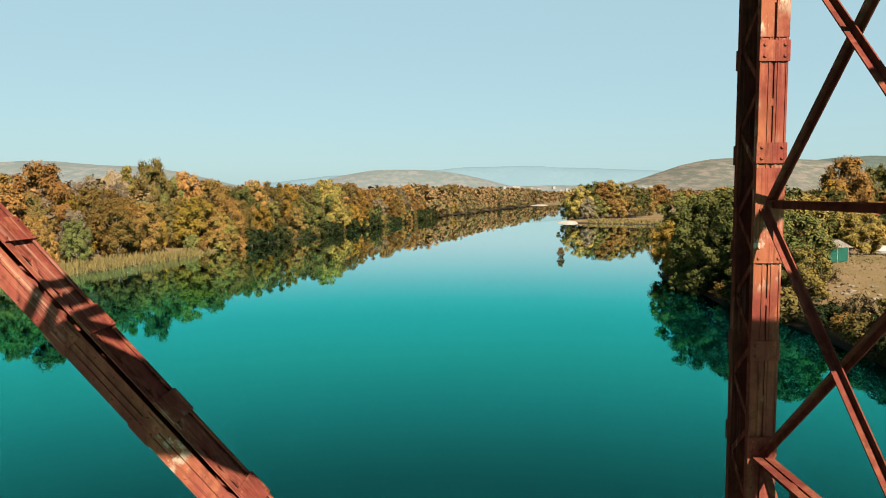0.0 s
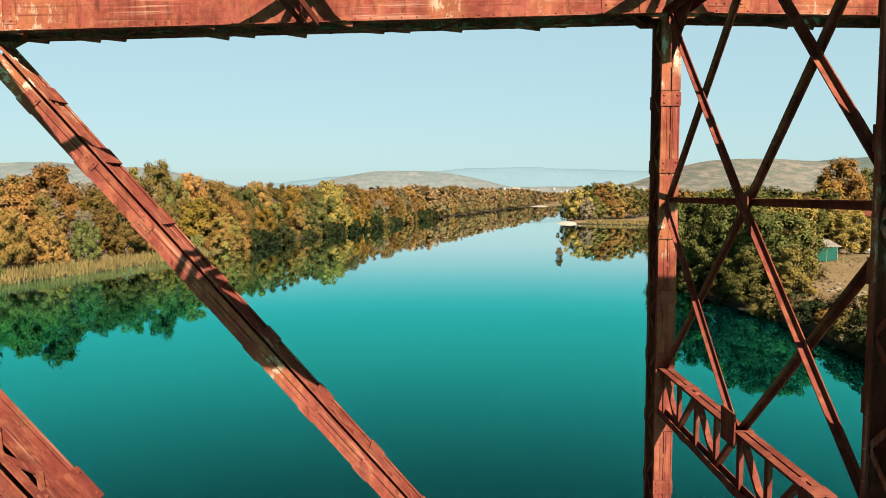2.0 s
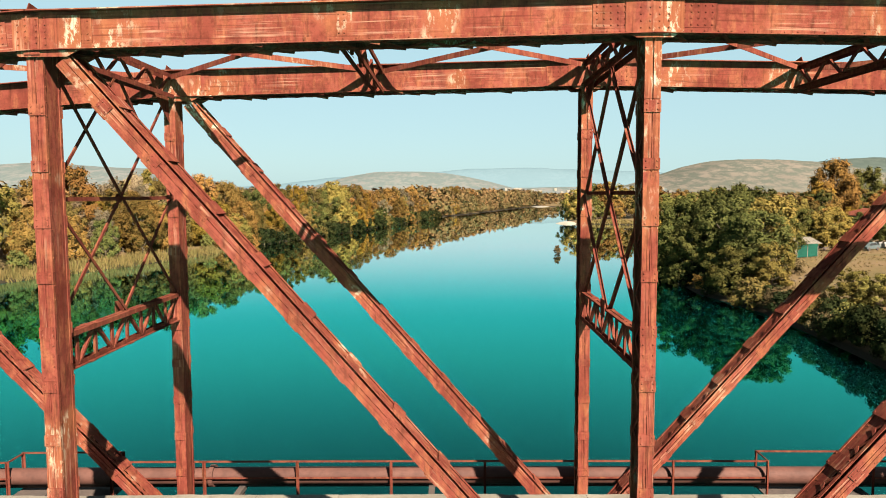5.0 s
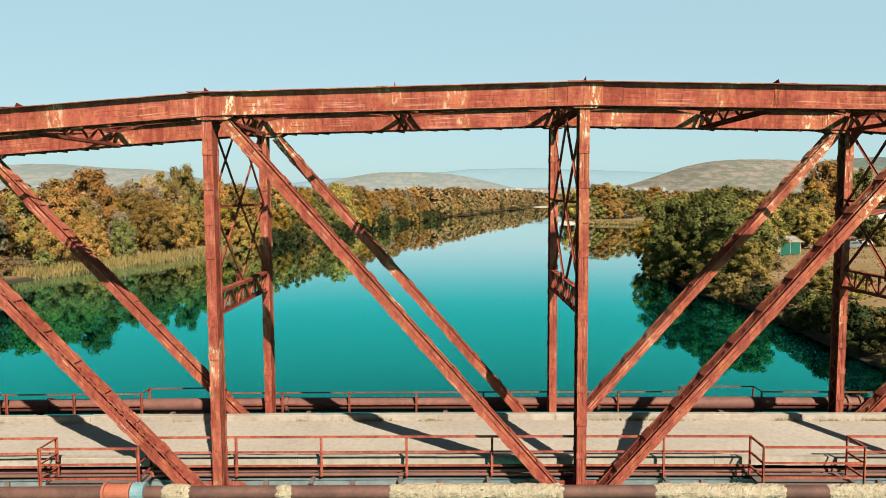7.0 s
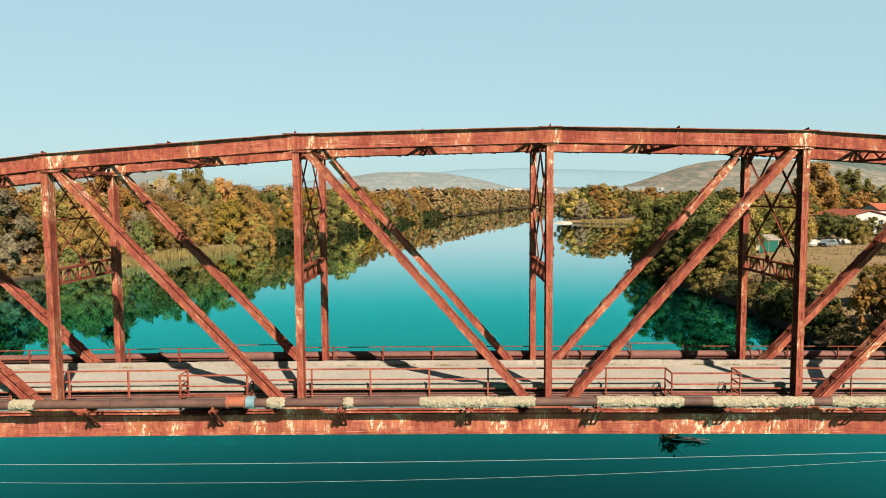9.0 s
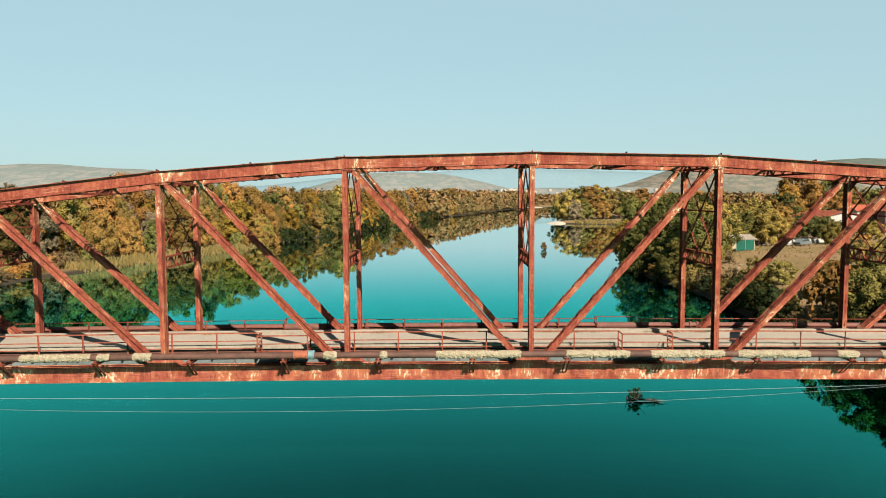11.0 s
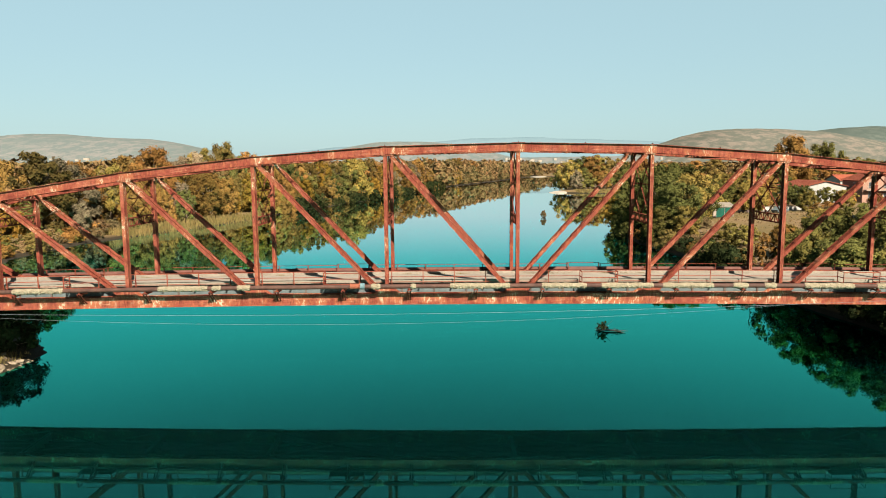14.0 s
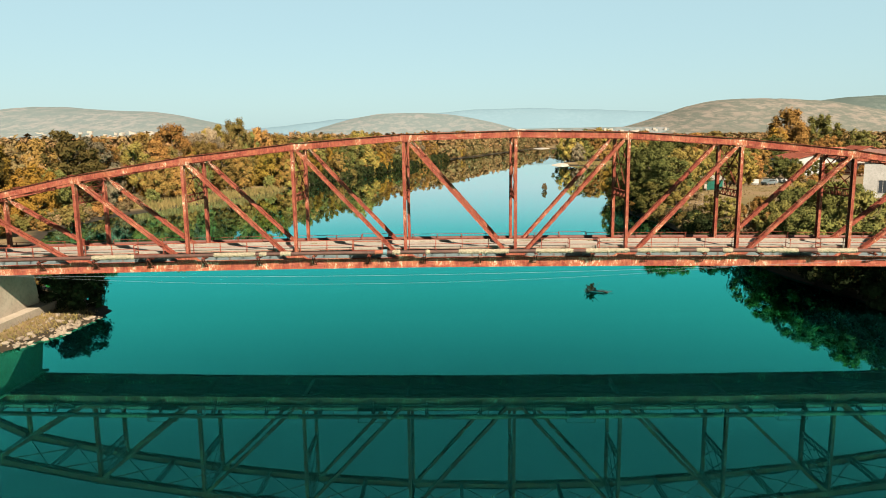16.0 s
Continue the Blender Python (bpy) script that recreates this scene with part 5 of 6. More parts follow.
# the wooded bank across the reeds
rng = random.Random(77)
FRONT = []
for (ax, ay), (bx, by) in zip(LEFT[9:-1], LEFT[10:]):
    ln = math.hypot(bx - ax, by - ay)
    ux, uy = (bx - ax) / ln, (by - ay) / ln
    if ay > 420:
        break
    step = 7.2 if ay < 200 else 8.6
    k = 0.0
    while k < ln:
        FRONT.append((ax + ux * k, ay + uy * k, -uy, ux))
        k += step
count = 0
for x, y, px, py in FRONT:
    reeds = 104 < y < 162
    inland = 7.0 if y < 84 else 3.0 if y < 106 else 0.0
    far = y > 205
    for row in range(2):
        count += 1
        off = (8.5 if reeds else 3.5) + inland + row * 7.5 + rng.uniform(-2.4, 2.4)
        tx, ty = x + px * off + rng.uniform(-2.4, 2.4), y + py * off + rng.uniform(-2.4, 2.4)
        if float(shore(np.array([tx]), np.array([ty]))[0]) < 1.0:
            continue
        roll = rng.random()
        if far:
            kind = "farautumn" if roll < 0.72 else "fargreen" if roll < 0.90 else "silver" if roll < 0.95 else "gold"
        else:
            kind = "autumn" if roll < 0.54 else "green" if roll < 0.78 else "silver" if roll < 0.87 else "spire" if roll < 0.91 else "goldspire" if roll < 0.95 else "gold"
        h = rng.uniform(7.0, 12.0) if row == 0 else rng.uniform(10.0, 14.0) if 118 < y < 190 else rng.uniform(12.5, 18.0)
        if row == 0 and not reeds and rng.random() < 0.35:
            kind, h = "bush", rng.uniform(2.6, 5.0)
        plant(kind, tx, ty, h, 1000 + count, rng.uniform(0.72, 1.0))
# dry brush on the low bank before the reeds
for k in range(46):
    count += 1
    u = rng.random()
    plant("brush" if rng.random() < 0.35 else "bush", -76.5 - 2.0 * u + rng.uniform(-6.5, 0.3), 62 + 46 * u, rng.uniform(1.4, 3.4), 1000 + count, rng.uniform(0.9, 1.3))
# low growth right at the water's edge, past the reeds; shadebush leaves carry painted shade
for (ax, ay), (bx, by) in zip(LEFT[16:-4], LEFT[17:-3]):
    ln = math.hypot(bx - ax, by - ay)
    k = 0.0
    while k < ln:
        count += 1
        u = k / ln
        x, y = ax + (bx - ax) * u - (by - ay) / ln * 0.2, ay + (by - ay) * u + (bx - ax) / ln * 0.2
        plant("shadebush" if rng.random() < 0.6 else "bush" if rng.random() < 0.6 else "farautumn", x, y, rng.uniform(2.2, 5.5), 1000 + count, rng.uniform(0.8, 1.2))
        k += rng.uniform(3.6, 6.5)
# tall landmarks of that bank
for kind, x, y, h, wd in (("autumn", -81.5, 135, 17.8, 0.82), ("autumn", -91, 138, 16.0, 0.9), ("silver", -80.5, 150, 15.8, 0.75), ("silver", -76, 155, 14.5, 0.65), ("silver", -80, 161, 17.2, 0.6), ("spire", -79.5, 167, 19.4, 0.9), ("green", -83.5, 170, 17.5, 0.6), ("autumn", -75, 171, 20.6, 0.55), ("green", -71.8, 173, 17.0, 0.6),
                          ("autumn", -70.5, 178, 18.2, 0.72), ("autumn", -65.5, 185, 16.4, 0.75), ("autumn", -73, 184, 17.5, 0.7), ("gold", -80.5, 117, 9.5, 1.05), ("autumn", -87, 100, 14.0, 1.0), ("autumn", -62, 171, 6.6, 1.3), ("gold", -74, 141, 4.8, 1.1), ("green", -70, 146, 5.2, 1.1), ("gold", -68, 154, 8.5, 0.7),
                          ("green", -46, 247, 17.5, 1.0), ("gold", -38, 262, 9.0, 0.9), ("goldspire", -37, 275, 14.0, 1.0), ("green", -49, 240, 15.0, 1.0)):
    count += 1
    plant(kind, x, y, h, 1000 + count, wd)

# the steep bank by the bridge
for kind, x, y, h, wd in (("gold", 34.8, 117, 8.0, 0.85), ("gold", 32.6, 110, 5.0, 0.8), ("bush", 30.2, 98, 2.6, 1.0), ("nearautumn", 31.0, 94, 3.6, 1.0), ("nearautumn", 38.5, 121, 12.5, 1.0), ("nearautumn", 45, 123, 13.0, 1.0), ("nearautumn", 51, 129, 12.0, 1.0),
                          ("neargreen", 33.5, 96, 8.5, 1.1), ("neargreen", 36, 104, 11.5, 1.1), ("neargreen", 37, 92, 11.0, 1.05), ("neargreen", 40, 98, 12.5, 1.1), ("nearautumn", 46, 106, 11.5, 1.1), ("neargreen", 37.5, 84, 9.5, 1.1), ("nearautumn", 41.5, 89, 10.5, 1.05),
                          ("nearautumn", 45, 95, 9.0, 1.0), ("nearautumn", 51, 107, 9.0, 1.0), ("nearautumn", 37.0, 77, 6.0, 1.15), ("brush", 42, 82, 2.2, 1.0), ("brush", 36, 69, 2.0, 1.1), ("neargreen", 33.5, 80, 6.0, 1.2), ("bush", 33, 73, 3.6, 1.0),
                          ("brush", 36.5, 66, 2.6, 1.0), ("nearautumn", 38.4, 62, 4.2, 1.3), ("neargreen", 40.5, 60, 3.4, 1.3), ("bush", 33.5, 60, 2.6, 1.0), ("bush", 33.5, 53, 3.0, 0.95), ("brush", 33.0, 57, 2.4, 1.0), ("bush", 35.2, 47, 2.4, 0.9), ("bush", 33.5, 44, 2.6, 1.0),
                          ("bush", 36.5, 38, 6.0, 0.8), ("neargreen", 39.5, 36, 7.2, 1.0), ("neargreen", 35.4, 31, 6.8, 1.0), ("nearautumn", 41, 29, 8.4, 1.0), ("nearautumn", 45, 41, 3.6, 1.2), ("neargreen", 35, 23, 7.0, 1.0), ("neargreen", 40, 20, 8.0, 1.0), ("bush", 36, 13, 5.0, 1.0),
                          ("neargreen", 41, 48, 4.6, 1.1), ("nearautumn", 44.5, 45, 5.6, 1.1), ("nearautumn", 48, 53, 5.6, 1.1), ("nearautumn", 46, 38, 5.2, 1.1), ("nearautumn", 53, 57, 5.2, 1.2), ("nearautumn", 57, 53, 4.4, 1.2), ("brush", 60, 72, 2.6, 1.2), ("brush", 66, 86, 2.6, 1.2), ("bush", 72, 96, 3.0, 1.2), ("green", 84, 138, 6.0, 1.1), ("neargreen", 95, 141, 4.6, 1.2), ("nearautumn", 89, 140, 3.8, 1.3), ("bush", 101, 142, 3.2, 1.2), ("nearautumn", 50, 46, 4.0, 1.4), ("brush", 55, 50, 2.6, 1.2), ("nearautumn", 49, 36, 4.4, 1.3), ("nearautumn", 56, 40, 3.6, 1.3), ("brush", 60, 46, 3.0, 1.2), ("neargreen", 40, 8, 7.0, 1.0), ("neargreen", 37, -8, 7.5, 1.0), ("bush", 35, -2, 4.0, 1.0),
                          ("green", 63, 111, 7.5, 1.0), ("nearautumn", 58, 114, 8.0, 1.0), ("autumn", 56, 124, 10.5, 1.1), ("green", 63, 127, 9.5, 1.1), ("autumn", 70, 136, 9.5, 1.1),
                          ("green", 84, 130, 5.5, 1.1), ("green", 90, 122, 4.5, 1.2), ("green", 76, 146, 9.0, 1.1), ("autumn", 82, 150, 8.0, 1.0), ("bush", 98, 138, 3.5, 1.0), ("bush", 102, 130, 3.0, 1.0), ("green", 78, 116, 5.0, 1.1), ("autumn", 88, 158, 9.0, 1.1),
                          ("autumn", 137, 248, 24.0, 0.95), ("gold", 131, 245, 16.0, 0.9), ("green", 158, 262, 22.0, 0.8), ("farautumn", 145, 255, 17.0, 1.0), ("fargreen", 120, 228, 14.0, 1.1), ("farautumn", 112, 218, 12.5, 1.2), ("fargreen", 104, 212, 13.0, 1.1),
                          ("farautumn", 128, 236, 14.0, 1.1), ("farautumn", 168, 268, 15.0, 1.1), ("fargreen", 176, 262, 14.0, 1.1), ("farautumn", 150, 240, 13.0, 1.1), ("gold", 116, 200, 8.0, 1.0), ("fargreen", 185, 280, 15.0, 1.1), ("farautumn", 96, 205, 11.5, 1.2), ("farautumn", 140, 226, 11.0, 1.2)):
    count += 1
    plant(kind, x, y, h, 1000 + count, wd)
# low growth down to the water along that bank; shade is in the shadebush colour
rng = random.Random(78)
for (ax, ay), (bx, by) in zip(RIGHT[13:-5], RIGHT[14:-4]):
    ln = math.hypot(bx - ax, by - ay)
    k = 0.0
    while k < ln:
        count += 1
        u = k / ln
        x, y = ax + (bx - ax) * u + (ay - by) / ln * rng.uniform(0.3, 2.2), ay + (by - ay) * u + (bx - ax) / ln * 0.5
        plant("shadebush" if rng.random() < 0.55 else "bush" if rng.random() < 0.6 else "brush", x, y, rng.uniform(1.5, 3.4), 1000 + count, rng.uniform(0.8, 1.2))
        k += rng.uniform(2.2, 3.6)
# the wooded point up the river
for kind, x, y, h, wd in (("fargreen", 58, 328, 15.5, 1.0), ("fargreen", 64, 334, 17.5, 1.0), ("farautumn", 70, 332, 17.5, 1.05), ("fargreen", 76, 336, 18.0, 1.0), ("farautumn", 82, 334, 16.5, 1.0), ("fargreen", 66, 322, 9.0, 1.1), ("farautumn", 75, 320, 9.5, 1.1), ("silver", 61, 321, 10.0, 0.9),
                          ("fargreen", 88, 340, 15.0, 1.0), ("fargreen", 72, 345, 17.0, 1.0), ("fargreen", 54, 333, 11.0, 1.0), ("farautumn", 108, 372, 15.5, 1.1), ("farautumn", 120, 366, 14.0, 1.1), ("gold", 126, 372, 11.0, 1.0), ("farautumn", 96, 352, 14.0, 1.0), ("bush", 106, 318, 3.0, 1.3),
                          ("bush", 112, 314, 3.0, 1.3), ("bush", 99, 324, 3.0, 1.3), ("farautumn", 132, 350, 14.0, 1.1), ("farautumn", 140, 342, 15.0, 1.1)):
    count += 1
    plant(kind, x, y, h, 1000 + count, wd)
# the bridge's shade is in the leaf colour of these two
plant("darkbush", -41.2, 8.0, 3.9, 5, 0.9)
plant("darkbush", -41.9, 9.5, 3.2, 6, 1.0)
# the low ones have the bank's shade put into their leaves
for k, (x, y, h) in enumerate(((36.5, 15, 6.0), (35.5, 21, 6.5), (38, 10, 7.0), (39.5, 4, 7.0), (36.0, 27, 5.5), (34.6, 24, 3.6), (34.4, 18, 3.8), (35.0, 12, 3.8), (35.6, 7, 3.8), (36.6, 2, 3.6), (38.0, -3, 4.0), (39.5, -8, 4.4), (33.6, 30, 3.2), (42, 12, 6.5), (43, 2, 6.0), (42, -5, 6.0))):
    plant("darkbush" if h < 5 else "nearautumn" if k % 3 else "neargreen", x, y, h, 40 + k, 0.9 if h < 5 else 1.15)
plant("bush", -47, 10, 3.5, 7, 0.7)

# woods behind, past counting
WOODS_NEAR = [crown_arrays(900 + k, 10, 4.2, 800, 0.64, 0.08, 28)[1] for k in range(4)]
WOODS_FAR = [crown_arrays(950 + k, 10, 4.3, 90, 1.7, 0.05, 10)[1] for k in range(4)]
WOODS_MID = [crown_arrays(930 + k, 10, 4.2, 240, 1.08, 0.06, 18)[1] for k in range(4)]


def woods(name, label, pts, shapes, seed, hmin, hmax):
    rng = np.random.default_rng(seed)
    out = []
    zz = ground_z(pts[:, 0], pts[:, 1])
    for (x, y), z in zip(pts, zz):
        q = shapes[rng.integers(len(shapes))]
        h = rng.uniform(hmin, hmax) / 10
        a = rng.uniform(0, 6.283)
        c, s = math.cos(a), math.sin(a)
        w = h * rng.uniform(0.85, 1.15)
        r = np.empty_like(q)
        r[..., 0] = (q[..., 0] * c - q[..., 1] * s) * w + x
        r[..., 1] = (q[..., 0] * s + q[..., 1] * c) * w + y
        r[..., 2] = q[..., 2] * h + max(z, 0) - 0.3
        out.append(r)
    ob = new(name, leaf_mesh(name, np.concatenate(out), M_WOODS))
    return tagged(ob, label, "woods", kind="stuff")


rs = np.random.default_rng(4)
cand = np.stack([rs.uniform(-560, 620, 60000), rs.uniform(20, 1500, 60000)], 1)
d = shore(cand[:, 0], cand[:, 1])
mid = np.interp(cand[:, 1], [0, 150, 330, 500, 740, 1500], [0, 0, 20, 60, 96, 96])
seen = np.abs(cand[:, 0] + 4) < (cand[:, 1] + 62) * 0.66 + 12
leftside = cand[:, 0] < mid
near_l = seen & leftside & (d > 15) & (d < 48) & (cand[:, 1] < 330) & (rs.random(len(cand)) < 0.30)
mid_l = seen & leftside & (((d >= 48) & (d < 130)) | (cand[:, 1] >= 330)) & (d > 6) & (cand[:, 1] < 470) & (rs.random(len(cand)) < 0.22)
woods("woods", "dense ochre and olive autumn woods behind the far bank", cand[near_l][:260], WOODS_NEAR, 1, 8, 17.0)
woods("woods", "ochre and olive autumn woods inland of the far bank", cand[mid_l][:420], WOODS_MID, 5, 8, 16.5)
near_l = near_l | ((d < 130) & (cand[:, 1] < 430))
far_l = seen & leftside & ((d > 130) | (cand[:, 1] > 430)) & (d > 12) & ~near_l & (cand[:, 1] > 120) & (rs.random(len(cand)) < np.where(cand[:, 1] > 900, 0.04, 0.14))
near_edge = seen & leftside & (d > 0.3) & (d < 22) & (cand[:, 1] > 390) & (cand[:, 1] < 800)
woods("woods", "autumn woods reaching over the plain", cand[far_l], WOODS_FAR, 2, 7, 17)
woods("woods", "autumn woods along the upper river", cand[near_edge][:320], WOODS_MID, 3, 8, 18)
right = seen & ~leftside & (d > 3)
rb = right & (cand[:, 1] > 270) & (rs.random(len(cand)) < 0.08) & ~((cand[:, 0] < 150) & (cand[:, 1] < 420))
woods("woods", "scattered autumn woods beyond the village", cand[rb], WOODS_FAR, 4, 8, 14)

# reeds along the wooded bank
rs = np.random.default_rng(8)
n = 26000
cx, cy = rs.uniform(-84, -48, n), rs.uniform(100, 166, n)
d = shore(cx, cy)
ok = (d > -0.6) & (d < np.interp(cy, [100, 145, 160], [5.0, 4.4, 1.6]))
cx, cy, d = cx[ok], cy[ok], d[ok]
z0 = np.maximum(ground_z(cx, cy), -0.1)
h = rs.uniform(0.7, 1.7, len(cx)) * np.clip(0.5 + d / 4, 0.45, 1.0)
a = rs.uniform(0, 6.283, len(cx))
lx, ly = rs.normal(0, 0.22, len(cx)), rs.normal(0, 0.22, len(cx))
wd = 0.10
quad = np.stack([np.stack([cx - wd * np.cos(a), cy - wd * np.sin(a), z0], 1), np.stack([cx + wd * np.cos(a), cy + wd * np.sin(a), z0], 1),
                 np.stack([cx + lx + 0.03 * np.cos(a), cy + ly + 0.03 * np.sin(a), z0 + h], 1), np.stack([cx + lx - 0.03 * np.cos(a), cy + ly - 0.03 * np.sin(a), z0 + h], 1)], 1)
tagged(new("reeds", leaf_mesh("reeds", quad, M_REED)), "dry straw-coloured reeds along the bank", "reeds", kind="stuff")

rs = np.random.default_rng(9)
n = 16000
cx, cy = rs.uniform(59, 122, n), rs.uniform(262, 325, n)
d = shore(cx, cy)
ok = (d > 0.2) & (d < 14) & (rs.random(n) < 1.1 - d / 14)
cx, cy = cx[ok], cy[ok]
z0 = ground_z(cx, cy) - 0.05
h = rs.uniform(0.4, 1.1, len(cx))
a = rs.uniform(0, 6.283, len(cx))
lx, ly = rs.normal(0, 0.3, len(cx)), rs.normal(0, 0.3, len(cx))
tri_ = np.stack([np.stack([cx - 0.3 * np.cos(a), cy - 0.3 * np.sin(a), z0], 1), np.stack([cx + 0.3 * np.cos(a), cy + 0.3 * np.sin(a), z0], 1), np.stack([cx + lx, cy + ly, z0 + h], 1)], 1)
tagged(new("meadow_grass", leaf_mesh("meadow_grass", tri_, M_REED)), "tall yellow-green grass on the low meadow", "grass", kind="stuff")

# dry grass tufts on the slope beside the bridge
n = 15000
cx, cy = rs.uniform(34, 84, n), rs.uniform(44, 135, n)
ok = (shore(cx, cy) > 2.5) & (np.sin(cx * 0.9 + np.sin(cy * 0.4) * 2) * np.cos(cy * 0.7) + rs.random(n) > 0.35)
cx, cy = cx[ok], cy[ok]
z0 = ground_z(cx, cy) - 0.05
h = rs.uniform(0.08, 0.28, len(cx))
a = rs.uniform(0, 6.283, len(cx))
lx, ly = rs.normal(0, 0.15, len(cx)), rs.normal(0, 0.15, len(cx))
tri_ = np.stack([np.stack([cx - 0.16 * np.cos(a), cy - 0.16 * np.sin(a), z0], 1), np.stack([cx + 0.16 * np.cos(a), cy + 0.16 * np.sin(a), z0], 1), np.stack([cx + lx, cy + ly, z0 + h], 1)], 1)
tagged(new("dry_grass", leaf_mesh("dry_grass", tri_, M_DRYGRASS)), "dry tufted grass on the slope", "grass", kind="stuff")

# ---- things in the river ----
def mound(name, mat, label, category, x, y, rx, ry, h, seed, kind=""):
    bl = Build()
    n, m = 28, 7
    vs = []
    for j in range(m):
        q = j / (m - 1)
        for k in range(n):
            a = 2 * math.pi * k / n
            w = 1 + 0.22 * noise.noise(Vector((math.cos(a) * 1.3, math.sin(a) * 1.3, seed)))
            vs.append((x + rx * w * (1 - q) * math.cos(a), y + ry * w * (1 - q) * math.sin(a), -0.25 + (h + 0.25) * math.sin(q * math.pi / 2) ** 0.8))
    fs = [(j * n + k, j * n + (k + 1) % n, (j + 1) * n + (k + 1) % n, (j + 1) * n + k) for j in range(m - 1) for k in range(n)]
    bl.add(vs, fs)
    return solid(name, bl, mat, label, category, kind=kind, smooth=True)


mound("sandbar", M_SAND, "small pale gravel bar off the wooded point", "sandbar", 51.5, 316, 6.2, 7.0, 1.0, 1.0)
mound("sandbar", M_SAND, "long pale gravel bar far up the river", "sandbar", 92, 735, 11, 14, 0.9, 2.0)
islet = mound("islet", M_GROUND, "tiny grassy islet in mid-river", "islet", 21.3, 149, 0.8, 0.8, 0.22, 3.0)
tuft = tree(72, 2.0, 1.0, 1300, 0.13, M_BRUSH, "scrubby brown bush on a tiny islet", 11, 0.1, 0.0, "bush", "bush", "bank bushes")
tuft.location = (21.3, 149, 0.1)

snag = thing("driftwood", "dark snagged branch with leaves adrift on the water", "driftwood")
bl = Build()
bl.tube([(8.2, 15.3, -0.15), (9.2, 15.1, 0.12), (10.2, 14.8, 0.10), (11.2, 14.4, -0.05)], [0.05, 0.09, 0.07, 0.03], 7)
part("branch", bl, M_WETWOOD, snag)
rng = random.Random(61)
for k in range(22):
    x0 = rng.uniform(8.5, 10.8)
    st = Vector((x0, 15.3 - 0.3 * (x0 - 8.2), 0.06))
    en = st + Vector((rng.uniform(-0.9, 0.9), rng.uniform(-0.5, 0.5), rng.uniform(0.1, 1.0) if x0 < 9.8 else rng.uniform(0.0, 0.3)))
    bl = Build()
    bl.tube([st, st.lerp(en, 0.5) + Vector((0, 0, 0.08)), en], [0.03, 0.02, 0.006], 5)
    part("twig", bl, M_WETWOOD, snag)
q = crown_arrays(333, 0.85, 0.6, 260, 0.13, 0.02, 14)[1]
q = q * np.array([1.0, 0.8, 1.0]) + np.array([9.2, 15.15, 0.0])
part("leaves", leaf_mesh("leaves", q, M_DARKLEAF), M_DARKLEAF, snag)

# rocks heaped round the pier's shore
ROCKS = []
for k in range(5):
    rng = random.Random(500 + k)
    bm = bmesh.new()
    bmesh.ops.create_icosphere(bm, subdivisions=1, radius=0.5)
    for vtx in bm.verts:
        vtx.co *= 1 + 0.75 * noise.noise(vtx.co * 2.6 + Vector((k * 7.0, 0, 0)))
        vtx.co.x *= 1.25
        vtx.co.z *= 0.62
    me = bpy.data.meshes.new("rock")
    bm.to_mesh(me)
    bm.free()
    me.materials.append(M_ROCK)
    ROCKS.append(me)
rng = random.Random(31)
for k in range(820):
    x, y = rng.uniform(-48, -36.8), rng.uniform(-11, 6.0)
    dd = float(shore(np.array([x]), np.array([y]))[0])
    edge = -0.5 < dd < 1.3
    if not -0.5 < dd < 4.5 or (not edge and k % 3):
        continue
    ob = tagged(new("rock", ROCKS[rng.randrange(5)]), "pale angular riprap rock by the pier", "rock", "riprap rocks")
    s = (0.20 if edge else 0.12) + 0.5 * rng.random() ** 2.5
    ob.matrix_basis = pose(x, y, max(gz(x, y), -0.15) + 0.05 * s, rng.uniform(-20, 20), rng.uniform(-20, 20), rng.uniform(0, 360))
    ob.scale = (s, s, s)
# dry grass between the rocks
rs = np.random.default_rng(33)
n = 9000
cx, cy = rs.uniform(-52, -36.5, n), rs.uniform(-14, 7, n)
d = shore(cx, cy)
ok = (d > 0.7) & (d < 7.0)
cx, cy = cx[ok], cy[ok]
z0 = ground_z(cx, cy) - 0.03
h, a = rs.uniform(0.08, 0.32, len(cx)), rs.uniform(0, 6.283, len(cx))
lx, ly = rs.normal(0, 0.10, len(cx)), rs.normal(0, 0.10, len(cx))
tri_ = np.stack([np.stack([cx - 0.06 * np.cos(a), cy - 0.06 * np.sin(a), z0], 1), np.stack([cx + 0.06 * np.cos(a), cy + 0.06 * np.sin(a), z0], 1), np.stack([cx + lx, cy + ly, z0 + h], 1)], 1)
tagged(new("dry_grass", leaf_mesh("dry_grass", tri_, M_REED)), "dry yellow grass among the riprap rocks", "grass", kind="stuff")
rng = random.Random(32)
for k in range(70):
    x, y = rng.gauss(41.5, 2.6), rng.gauss(76, 4.5)
    if gz(x, y) < 0.2:
        continue
    ob = tagged(new("rock", ROCKS[rng.randrange(5)]), "pale rubble stone on the dry slope", "rock", "rubble stones")
    s = rng.uniform(0.15, 0.6)
    ob.matrix_basis = pose(x, y, gz(x, y) + 0.02, rng.uniform(-20, 20), rng.uniform(-20, 20), rng.uniform(0, 360))
    ob.scale = (s, s, s)


